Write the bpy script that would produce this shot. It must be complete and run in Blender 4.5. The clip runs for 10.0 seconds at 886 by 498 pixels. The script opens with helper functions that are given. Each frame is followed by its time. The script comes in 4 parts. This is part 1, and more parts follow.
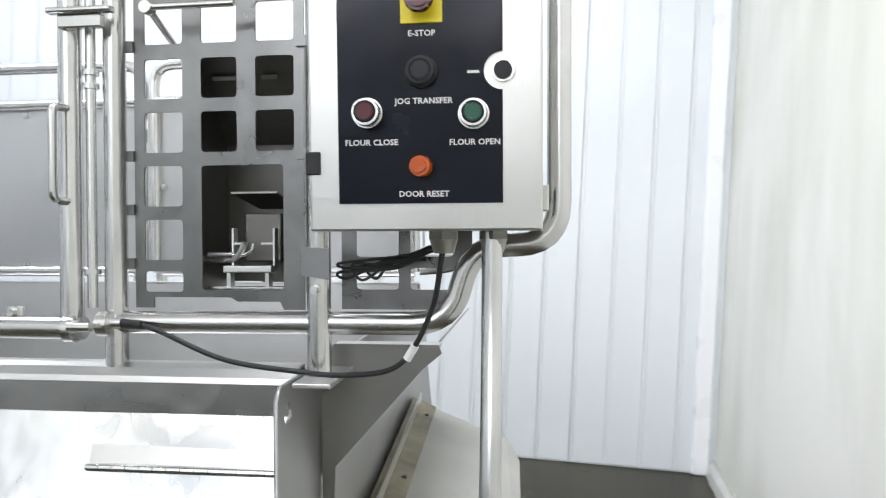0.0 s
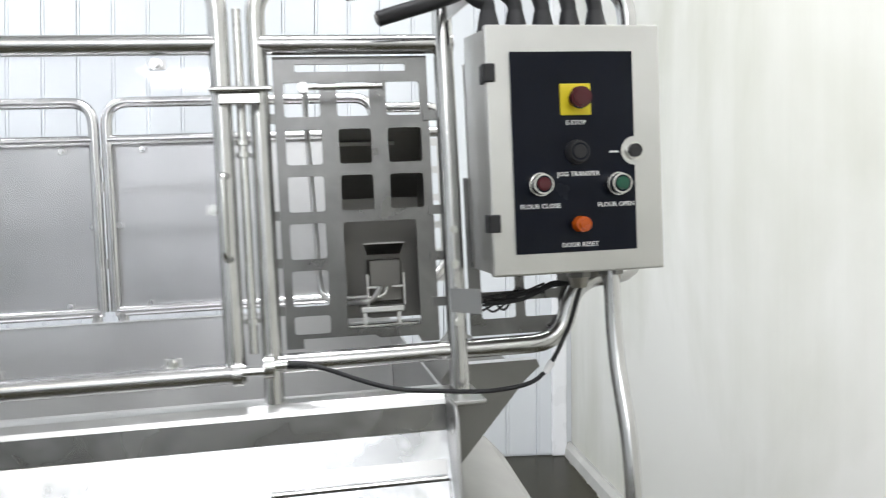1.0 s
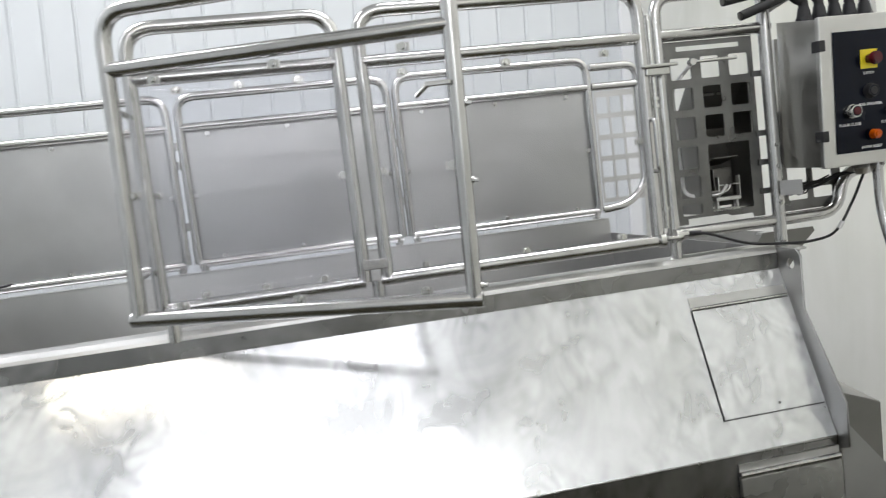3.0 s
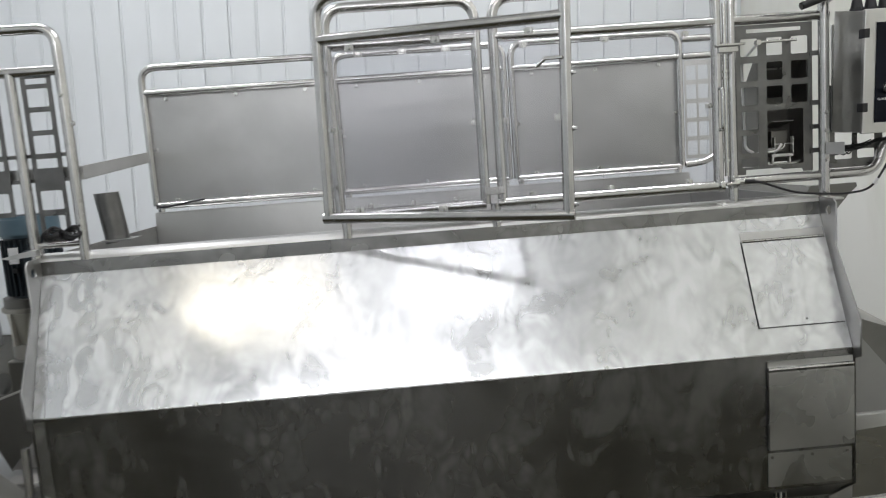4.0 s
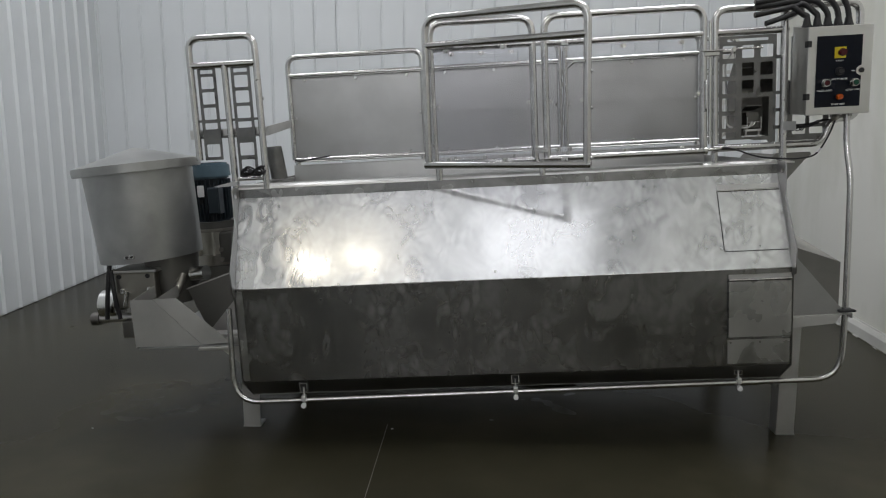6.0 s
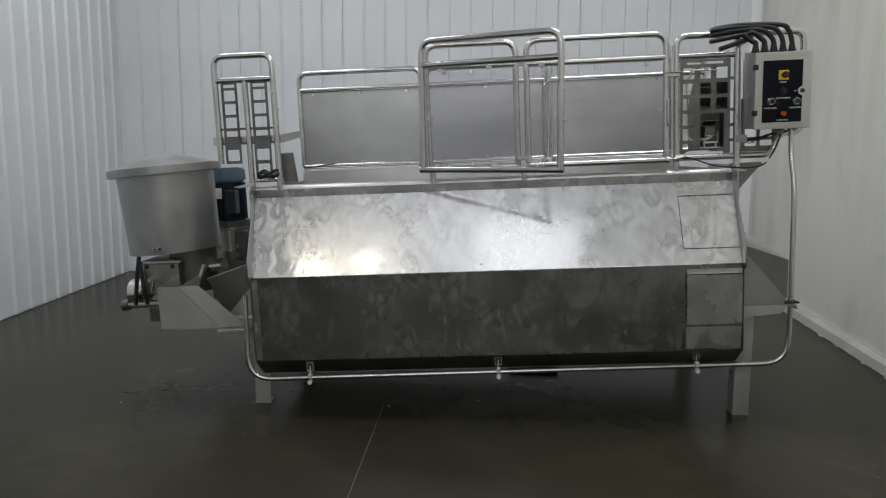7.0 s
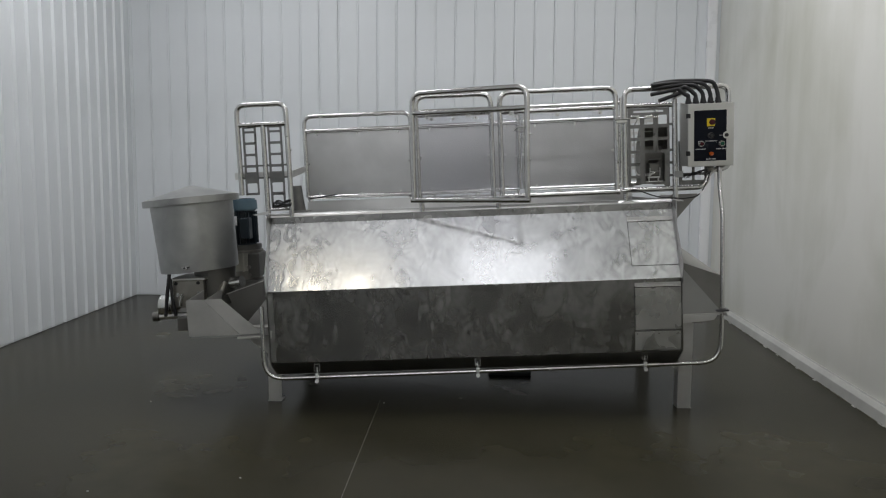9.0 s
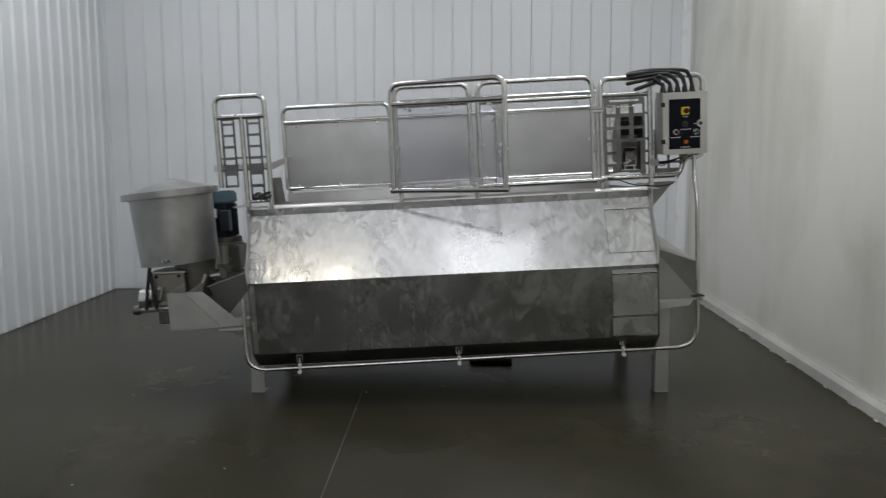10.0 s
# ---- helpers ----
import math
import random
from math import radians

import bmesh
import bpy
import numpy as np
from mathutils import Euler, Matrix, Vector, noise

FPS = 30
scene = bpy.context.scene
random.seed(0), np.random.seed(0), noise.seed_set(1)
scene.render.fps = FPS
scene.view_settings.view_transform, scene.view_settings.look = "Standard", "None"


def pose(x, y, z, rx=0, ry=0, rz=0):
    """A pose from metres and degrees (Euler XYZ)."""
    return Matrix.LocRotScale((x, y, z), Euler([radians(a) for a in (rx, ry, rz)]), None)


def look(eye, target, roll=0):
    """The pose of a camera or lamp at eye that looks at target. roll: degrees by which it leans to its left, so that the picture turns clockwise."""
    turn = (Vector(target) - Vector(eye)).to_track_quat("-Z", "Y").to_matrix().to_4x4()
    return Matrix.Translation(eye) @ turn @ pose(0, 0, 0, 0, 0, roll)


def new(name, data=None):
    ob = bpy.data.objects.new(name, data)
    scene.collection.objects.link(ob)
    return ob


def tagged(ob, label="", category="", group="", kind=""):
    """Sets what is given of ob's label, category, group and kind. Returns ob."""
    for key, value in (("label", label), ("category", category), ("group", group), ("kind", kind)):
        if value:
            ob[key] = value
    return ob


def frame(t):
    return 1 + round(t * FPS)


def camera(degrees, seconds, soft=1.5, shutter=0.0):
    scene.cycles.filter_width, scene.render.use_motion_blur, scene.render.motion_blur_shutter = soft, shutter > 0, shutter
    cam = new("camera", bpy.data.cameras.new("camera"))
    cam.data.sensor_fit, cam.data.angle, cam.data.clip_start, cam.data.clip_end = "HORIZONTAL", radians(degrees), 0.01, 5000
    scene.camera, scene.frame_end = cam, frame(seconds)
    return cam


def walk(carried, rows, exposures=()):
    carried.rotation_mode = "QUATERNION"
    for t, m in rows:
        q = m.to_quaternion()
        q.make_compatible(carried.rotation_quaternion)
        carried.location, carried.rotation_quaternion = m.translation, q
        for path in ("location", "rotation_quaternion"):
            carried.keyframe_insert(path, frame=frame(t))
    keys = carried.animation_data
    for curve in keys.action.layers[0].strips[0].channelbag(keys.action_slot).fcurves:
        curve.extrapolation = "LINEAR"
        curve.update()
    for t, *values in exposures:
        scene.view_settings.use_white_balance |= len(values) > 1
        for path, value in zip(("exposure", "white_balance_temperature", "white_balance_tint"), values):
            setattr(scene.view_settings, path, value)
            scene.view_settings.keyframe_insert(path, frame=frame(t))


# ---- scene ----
cam = camera(63.2, 10.0, soft=1.1, shutter=0.3)
PATH = [
    (0, (0.149, -0.999, 1.586), (-0.089, 0.987, 1.545), 2.5),
    (0.5, (-0.079, -1.156, 1.61), (0.058, 0.838, 1.535), 2.9),
    (1, (-0.37, -1.226, 1.633), (-0.056, 0.75, 1.622), -0.2),
    (1.5, (-0.706, -1.339, 1.632), (-0.259, 0.61, 1.615), -3.4),
    (2, (-0.991, -1.424, 1.614), (-0.507, 0.516, 1.551), -3.8),
    (2.5, (-1.249, -1.556, 1.617), (-0.775, 0.384, 1.512), -4.1),
    (3, (-1.445, -1.807, 1.586), (-1.087, 0.155, 1.439), -4.2),
    (3.2, (-1.483, -1.894, 1.591), (-1.19, 0.076, 1.407), -3.4),
    (4.3, (-1.605, -2.597, 1.533), (-1.538, -0.616, 1.271), -0.9),
    (4.5, (-1.583, -2.709, 1.538), (-1.531, -0.728, 1.266), -0.2),
    (5, (-1.571, -2.997, 1.492), (-1.647, -1.022, 1.187), 0.6),
    (5.5, (-1.614, -3.289, 1.476), (-1.708, -1.313, 1.184), 0.9),
    (5.7, (-1.623, -3.388, 1.497), (-1.708, -1.414, 1.187), -0.3),
    (6.8, (-1.496, -3.893, 1.479), (-1.622, -1.917, 1.196), 0.6),
    (7, (-1.518, -3.985, 1.458), (-1.622, -2.006, 1.191), 0.4),
    (7.5, (-1.513, -4.213, 1.444), (-1.619, -2.236, 1.163), -0.2),
    (8, (-1.437, -4.396, 1.461), (-1.546, -2.418, 1.182), 0.1),
    (8.5, (-1.447, -4.58, 1.442), (-1.541, -2.595, 1.216), 0.5),
    (9, (-1.49, -4.704, 1.476), (-1.556, -2.713, 1.292), 0.4),
    (9.5, (-1.511, -4.742, 1.474), (-1.649, -2.755, 1.293), -0.7),
    (10, (-1.484, -4.747, 1.482), (-1.497, -2.758, 1.269), -0.2),
]
walk(cam, [(t, look(eye, target, roll)) for t, eye, target, roll in PATH],
     [(0, 0.3, 6300, 13), (0.5, 0.2, 6330, 13), (1.0, 0.1, 6380, 13), (2.0, -0.04, 6450, 13), (3.0, -0.26, 6480, 13), (4.5, -0.64, 6500, 13), (5.5, -0.94, 6500, 13), (7.0, -1.12, 6500, 13), (10.0, -1.1, 6500, 13)])

# ---- light ----
world = bpy.data.worlds.new("room_air")
world.use_nodes = True
world.node_tree.nodes["Background"].inputs[0].default_value = (0.8, 0.9, 1.0, 1)
world.node_tree.nodes["Background"].inputs[1].default_value = 0.02
scene.world = world


def lamp(name, place, target, width, length, watts, colour):
    data = bpy.data.lights.new(name, "AREA")
    data.shape, data.size, data.size_y, data.energy, data.color = "RECTANGLE", width, length, watts, colour
    ob = new(name, data)
    ob.matrix_world = look(place, target)
    return ob


COOL, WARM = (0.97, 0.985, 1.0), (1.0, 0.91, 0.7)
LAMPS = [
    (-3.8, -6.0, 5.35, 1.9, 11, WARM), (-4.42, -6.1, 5.3, 0.45, 7.0, WARM), (-3.6, -5.95, 5.3, 0.42, 5.0, WARM),
    (-1.07, -5.7, 5.35, 1.55, 13, COOL),
    (-3.4, -9.9, 5.35, 1.8, 130, COOL), (-0.9, -9.9, 5.35, 1.8, 130, COOL),
    # far pair is unseen, added to brighten the front wall
    (-3.4, -15.5, 5.35, 1.8, 180, COOL), (-0.9, -15.5, 5.35, 1.8, 180, COOL),
    (-4.0, 0.8, 5.35, 1.8, 195, COOL), (-0.2, 0.0, 5.35, 1.8, 200, COOL),
]
for x, y, z, size, watts, colour in LAMPS:
    lamp("ceiling_lamp", (x, y, z), (x, y, 0), size, size, watts, colour)

# added fill lamp, unseen: brightens the white ceiling that the slope mirrors
lamp("ceiling_fill", (-2.1, -7.0, 4.2), (-2.1, -7.0, 9), 3.2, 8.0, 135, (0.98, 0.98, 1.0))

# ---- materials ----


def material(name):
    m = bpy.data.materials.new(name)
    m.use_nodes = True
    return m, m.node_tree.nodes, m.node_tree.links, m.node_tree.nodes["Principled BSDF"]


def ramp(nodes, links, source, stops):
    r = nodes.new("ShaderNodeValToRGB")
    els = r.color_ramp.elements
    while len(els) < len(stops):
        els.new(0.5)
    for e, (p, v) in zip(els, stops):
        e.position = p
        e.color = (v, v, v, 1) if not isinstance(v, tuple) else (*v, 1)
    links.new(source, r.inputs[0])
    return r.outputs[0]


def noise_tex(nodes, links, scale, detail=4, stretch=(1, 1, 1), distortion=0.0, rough=0.5):
    co = nodes.new("ShaderNodeTexCoord")
    mp = nodes.new("ShaderNodeMapping")
    mp.inputs["Scale"].default_value = stretch
    links.new(co.outputs["Object"], mp.inputs["Vector"])
    n = nodes.new("ShaderNodeTexNoise")
    n.inputs["Scale"].default_value, n.inputs["Detail"].default_value = scale, detail
    n.inputs["Distortion"].default_value, n.inputs["Roughness"].default_value = distortion, rough
    links.new(mp.outputs[0], n.inputs["Vector"])
    return n.outputs["Fac"]


def bump(nodes, links, bsdf, height, strength, distance=0.002):
    b = nodes.new("ShaderNodeBump")
    b.inputs["Strength"].default_value, b.inputs["Distance"].default_value = strength, distance
    links.new(height, b.inputs["Height"])
    links.new(b.outputs[0], bsdf.inputs["Normal"])


def metal(name, colour, rough, spread, grain=(1, 1, 40), grain_bump=0.08, swirl=0.0, blotch=3.0, dim=0.82):
    """Worn stainless steel: blotched sheen at one scale, fine brushing at another."""
    m, n, l, b = material(name)
    b.inputs["Metallic"].default_value = 1.0
    big = noise_tex(n, l, blotch, 5, distortion=1.5 if swirl else 0.4)
    fine = noise_tex(n, l, 28, 3, grain)
    c0, c1 = tuple(v * dim for v in colour), colour
    l.new(ramp(n, l, big, [(0.32, c0), (0.68, c1)]), b.inputs["Base Color"])
    mix = n.new("ShaderNodeMath")
    mix.operation = "MULTIPLY_ADD"
    l.new(big, mix.inputs[0])
    mix.inputs[1].default_value, mix.inputs[2].default_value = spread, rough - spread / 2
    l.new(mix.outputs[0], b.inputs["Roughness"])
    if swirl:
        w = noise_tex(n, l, 7, 3, distortion=2.5)
        add = n.new("ShaderNodeMath")
        add.operation = "MULTIPLY_ADD"
        l.new(fine, add.inputs[0])
        add.inputs[1].default_value = grain_bump
        l.new(w, add.inputs[2])
        bump(n, l, b, add.outputs[0], swirl, 0.01)
    else:
        bump(n, l, b, fine, grain_bump)
    return m


def plain(name, colour, rough, metallic=0.0, vary=0.12, scale=12, coat=0.0):
    m, n, l, b = material(name)
    f = noise_tex(n, l, scale, 5)
    l.new(ramp(n, l, f, [(0.3, tuple(v * (1 - vary) for v in colour)), (0.7, tuple(min(1, v * (1 + vary)) for v in colour))]), b.inputs["Base Color"])
    l.new(ramp(n, l, f, [(0.3, max(0, rough - 0.08)), (0.7, min(1, rough + 0.08))]), b.inputs["Roughness"])
    b.inputs["Metallic"].default_value, b.inputs["Coat Weight"].default_value = metallic, coat
    return m


TUBE = metal("polished_tube", (0.64, 0.635, 0.625), 0.23, 0.1, (1, 1, 1), 0.0, blotch=9)
GUARDSHEET = metal("guard_sheet", (0.58, 0.582, 0.58), 0.34, 0.14, (2, 40, 40), 0.05)
SHEET = metal("satin_sheet", (0.66, 0.66, 0.65), 0.34, 0.14, (2, 40, 40), 0.05)


def math_node(n, l, op, a, b=None, c=None):
    """One arithmetic step; each operand is a socket or a number."""
    m = n.new("ShaderNodeMath")
    m.operation = op
    for k, v in enumerate((a, b, c)):
        if v is None:
            continue
        if isinstance(v, (int, float)):
            m.inputs[k].default_value = v
        else:
            l.new(v, m.inputs[k])
    return m.outputs[0]


def curls(n, l, scale, warp, rings, stretch=(1, 0.0, 1), seat=0.0):
    """The arcs that a disc sander leaves: rings round scattered centres, bent out of true. From -1 to 1."""
    co, mp = n.new("ShaderNodeTexCoord"), n.new("ShaderNodeMapping")
    mp.inputs["Scale"].default_value, mp.inputs["Location"].default_value = stretch, (seat, 0, seat * 0.7)
    l.new(co.outputs["Object"], mp.inputs["Vector"])
    bend, mix = n.new("ShaderNodeTexNoise"), n.new("ShaderNodeVectorMath")
    bend.inputs["Scale"].default_value, bend.inputs["Detail"].default_value = 6.0, 1.5
    l.new(mp.outputs[0], bend.inputs["Vector"])
    mix.operation = "MULTIPLY_ADD"
    l.new(bend.outputs["Color"], mix.inputs[0])
    mix.inputs[1].default_value = (warp, 0, warp)
    l.new(mp.outputs[0], mix.inputs[2])
    cell = n.new("ShaderNodeTexVoronoi")
    cell.feature = "SMOOTH_F1"
    cell.inputs["Scale"].default_value, cell.inputs["Smoothness"].default_value = scale, 0.25
    l.new(mix.outputs[0], cell.inputs["Vector"])
    return math_node(n, l, "SINE", math_node(n, l, "MULTIPLY", cell.outputs["Distance"], rings))


def buffed(name, colour, lo, hi, scale, rings, stroke, dent, haze, dim=0.85, stretch=(1, 0.0, 1), spread=1.0):
    """Hand-buffed stainless sheet: sander curls and cloudy rub marks of a duller polish over a glossy, slightly uneven sheet."""
    m, n, l, b = material(name)
    b.inputs["Metallic"].default_value = 1.0
    big, small = curls(n, l, scale, 0.34, rings, stretch), curls(n, l, scale * 2.1, 0.2, rings * 0.9, stretch, 3.1)
    cloud = noise_tex(n, l, 3.2, 4, (1, 1, 1), 0.8)
    patch = ramp(n, l, noise_tex(n, l, 5.5, 2, (1, 1, 1), 0.3), [(0.4, 0.2), (0.66, 1.0)])
    # the low end was rubbed hardest
    place, split, low = n.new("ShaderNodeTexCoord"), n.new("ShaderNodeSeparateXYZ"), n.new("ShaderNodeMapRange")
    l.new(place.outputs["Object"], split.inputs[0])
    l.new(split.outputs["X"], low.inputs["Value"])
    low.inputs["From Min"].default_value, low.inputs["From Max"].default_value = -2.5, -2.1
    low.inputs["To Min"].default_value, low.inputs["To Max"].default_value = spread * 2.2, 1.0
    marks = math_node(n, l, "MULTIPLY", math_node(n, l, "MULTIPLY_ADD", small, 0.45, big), math_node(n, l, "MULTIPLY", patch, low.outputs[0]))
    waves = noise_tex(n, l, 2.6, 2, (1, 1, 1), 0.4)
    tool = math_node(n, l, "MULTIPLY", marks, stroke)
    height = math_node(n, l, "MULTIPLY_ADD", waves, dent, tool)
    bump(n, l, b, height, 1.0, 1.0)
    shade = math_node(n, l, "MULTIPLY_ADD", marks, 0.16, cloud)
    l.new(ramp(n, l, shade, [(0.3, tuple(v * dim for v in colour)), (0.68, colour)]), b.inputs["Base Color"])
    l.new(ramp(n, l, shade, [(0.3, lo), (0.7, lo * 1.5)]), b.inputs["Roughness"])
    dull = n.new("ShaderNodeBsdfPrincipled")
    dull.inputs["Metallic"].default_value, dull.inputs["Roughness"].default_value = 1.0, hi
    dull.inputs["Base Color"].default_value = (*colour, 1)
    mix = n.new("ShaderNodeMixShader")
    l.new(ramp(n, l, shade, [(0.3, haze[0]), (0.72, haze[1])]), mix.inputs[0])
    l.new(b.outputs[0], mix.inputs[1])
    l.new(dull.outputs[0], mix.inputs[2])
    l.new(mix.outputs[0], n["Material Output"].inputs[0])
    return m


BUFFED = buffed("buffed_slope_sheet", (0.865, 0.88, 0.9), 0.1, 0.36, 11.0, 9, 0.00008, 0.003, (0.18, 0.52), 0.77, (1, 0.0, 0.8), 1.25)
# slope's stainless again, colour darkened for the dim floor the upright face mirrors
FRONT = buffed("scuffed_shaded_front", (0.272, 0.272, 0.262), 0.17, 0.42, 12.0, 8, 0.0002, 0.004, (0.03, 0.5), 0.76, (1, 0.0, 0.6), 0.5)
DULL = metal("dull_plate", (0.42, 0.42, 0.415), 0.42, 0.15, (30, 30, 30), 0.05)
GRID = metal("grid_plate_steel", (0.225, 0.225, 0.22), 0.3, 0.2, (30, 30, 30), 0.05, blotch=11, dim=0.66)
# door's brushed steel made darker; the shell sides' dim reflections are painted in
SHELL = metal("shaded_box_steel", (0.52, 0.515, 0.495), 0.28, 0.1, (40, 40, 2), 0.06, blotch=2.0, dim=0.85)
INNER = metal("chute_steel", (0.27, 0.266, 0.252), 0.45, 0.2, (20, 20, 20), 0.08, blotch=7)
ZINC = plain("dusty_pale_zinc", (0.5, 0.5, 0.48), 0.6, vary=0.1, scale=9)
HOOD = plain("dusty_hood_sheet", (0.27, 0.268, 0.25), 0.5, vary=0.14, scale=7)
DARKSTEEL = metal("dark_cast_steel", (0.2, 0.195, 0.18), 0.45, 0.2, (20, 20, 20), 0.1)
BOXSTEEL = metal("brushed_enclosure", (0.66, 0.655, 0.635), 0.33, 0.14, (40, 40, 1.5), 0.1)
BOLT = metal("bolt_steel", (0.7, 0.7, 0.68), 0.22, 0.1)
PANELBLACK = plain("black_overlay", (0.004, 0.006, 0.013), 0.2)
PANELBLACK.node_tree.nodes["Principled BSDF"].inputs["Specular IOR Level"].default_value = 0.18
RUBBER = plain("black_rubber", (0.015, 0.015, 0.017), 0.55)
YELLOW = plain("yellow_legend", (0.85, 0.68, 0.02), 0.4)
RED = plain("red_button", (0.075, 0.005, 0.01), 0.22)
GREEN = plain("green_button", (0.01, 0.09, 0.05), 0.28)
AMBER = plain("amber_lens", (0.5, 0.085, 0.001), 0.25, coat=0.15)
WHITE = plain("white_print", (0.8, 0.8, 0.8), 0.5)
BLUE = plain("blue_motor_paint", (0.07, 0.12, 0.15), 0.42)
DARKBLUE = plain("dark_motor_paint", (0.018, 0.028, 0.036), 0.45)
CHROME = metal("bright_zinc", (0.88, 0.88, 0.87), 0.5, 0.1)
PATINA = metal("greasy_pump_steel", (0.36, 0.345, 0.31), 0.42, 0.2, (20, 20, 20), 0.06, blotch=9)
STAINED = metal("rust_stained_steel", (0.3, 0.27, 0.2), 0.5, 0.2, (20, 20, 20), 0.1, blotch=14, dim=0.5)
GEAR = metal("pale_cast_housing", (0.7, 0.68, 0.61), 0.5, 0.2, (20, 20, 20), 0.06, blotch=8, dim=0.75)
HOPPER = metal("clouded_hopper_steel", (0.47, 0.475, 0.465), 0.4, 0.24, (30, 30, 3), 0.03, swirl=0.0, blotch=5, dim=0.7)
TRIM = plain("glossy_white_trim", (0.86, 0.87, 0.88), 0.3, vary=0.008, scale=3)
CRADLE = metal("cradle_steel", (0.56, 0.555, 0.535), 0.52, 0.2, (20, 20, 20), 0.08, blotch=6)
PALE = plain("pale_bead_paint", (0.42, 0.42, 0.4), 0.5)
HATCH = buffed("scuffed_hatch_sheet", (0.47, 0.47, 0.455), 0.24, 0.44, 5.0, 8, 0.00015, 0.004, (0.2, 0.75), 0.7, (1, 0.0, 0.6))
# rim steel darkened: the upright face's dim reflection is painted into its colour
RIM = buffed("scuffed_shaded_rim", (0.33, 0.33, 0.322), 0.2, 0.42, 6.0, 8, 0.00008, 0.003, (0.1, 0.55), 0.75)
JOINT = plain("joint_filler", (0.11, 0.105, 0.09), 0.6)
CURBPAINT = plain("curb_paint", (0.5, 0.5, 0.47), 0.5, vary=0.12, scale=4)
GRIME = plain("floor_grime", (0.13, 0.125, 0.1), 0.7, vary=0.5, scale=14)
CEIL = plain("ceiling_paint", (0.75, 0.76, 0.76), 0.7, vary=0.04)
FARWALL = plain("far_wall_paint", (0.8, 0.81, 0.82), 0.6, vary=0.05, scale=2)


def clear_sheet():
    m, n, l, b = material("clear_polycarbonate")
    n.remove(b)
    out = n["Material Output"]
    t, g, f, mix = n.new("ShaderNodeBsdfTransparent"), n.new("ShaderNodeBsdfGlossy"), n.new("ShaderNodeLayerWeight"), n.new("ShaderNodeMixShader")
    power = n.new("ShaderNodeMath")
    power.operation = "POWER"
    power.inputs[1].default_value = 4.0
    share = n.new("ShaderNodeMath")
    share.operation = "MULTIPLY_ADD"
    share.inputs[1].default_value, share.inputs[2].default_value = 0.5, 0.035
    t.inputs[0].default_value = (0.965, 0.965, 0.975, 1)
    g.inputs["Roughness"].default_value = 0.04
    f.inputs["Blend"].default_value = 0.5
    l.new(f.outputs["Facing"], power.inputs[0])
    l.new(power.outputs[0], share.inputs[0])
    l.new(share.outputs[0], mix.inputs[0])
    l.new(t.outputs[0], mix.inputs[1])
    l.new(g.outputs[0], mix.inputs[2])
    l.new(mix.outputs[0], out.inputs[0])
    return m


CLEAR = clear_sheet()


def concrete():
    m, n, l, b = material("polished_dark_concrete")
    big = noise_tex(n, l, 0.7, 2, distortion=0.3)
    mid = noise_tex(n, l, 4, 2)
    mx = n.new("ShaderNodeMix")
    mx.data_type = "FLOAT"
    mx.inputs[0].default_value = 0.25
    l.new(big, mx.inputs[2])
    l.new(mid, mx.inputs[3])
    l.new(ramp(n, l, mx.outputs[0], [(0.15, (0.019, 0.0178, 0.011)), (0.5, (0.035, 0.0325, 0.0203)), (0.85, (0.068, 0.062, 0.039))]), b.inputs["Base Color"])
    l.new(ramp(n, l, mx.outputs[0], [(0.2, 0.23), (0.8, 0.29)]), b.inputs["Roughness"])
    b.inputs["Specular IOR Level"].default_value = 0.1
    return m


def painted_panel(name, colour, stain, rough):
    """Painted wall sheet with faint vertical streaks."""
    m, n, l, b = material(name)
    streak = noise_tex(n, l, 2.0, 5, (1, 1, 0.09), rough=0.55)
    cloud = noise_tex(n, l, 0.9, 6, (1, 1, 0.7), 0.4)
    mx = n.new("ShaderNodeMix")
    mx.data_type = "FLOAT"
    mx.inputs[0].default_value = 0.7
    l.new(streak, mx.inputs[2])
    l.new(cloud, mx.inputs[3])
    l.new(ramp(n, l, mx.outputs[0], [(0.3, stain), (0.55, colour)]), b.inputs["Base Color"])
    b.inputs["Roughness"].default_value = rough
    bump(n, l, b, noise_tex(n, l, 3, 2, (1, 1, 0.2)), 0.008, 0.01)
    return m


CONCRETE = concrete()
LINER = painted_panel("white_liner_panel", (0.74, 0.77, 0.79), (0.66, 0.69, 0.7), 0.35)
CREAM = painted_panel("cream_wall_panel", (0.84, 0.835, 0.775), (0.6, 0.6, 0.5), 0.45)

# ---- building tools ----
INCLINE = pose(-0.12, 0, 0, 0, -2.73, 0)
LEVEL = Matrix.Identity(4)


def part(name, bm, mat, parent=None, label="", smooth=False):
    me = bpy.data.meshes.new(name)
    bmesh.ops.recalc_face_normals(bm, faces=bm.faces)
    bm.to_mesh(me)
    bm.free()
    me.materials.append(mat)
    if smooth:
        me.polygons.foreach_set("use_smooth", [True] * len(me.polygons))
        me.set_sharp_from_angle(angle=radians(40))
    ob = new(name, me)
    ob.parent = parent
    return tagged(ob, label=label)


def thing(name, label, category, m=INCLINE, group="", kind=""):
    ob = new(name)
    ob.empty_display_size = 0.1
    ob.matrix_world = m
    return tagged(ob, label, category, group, kind)


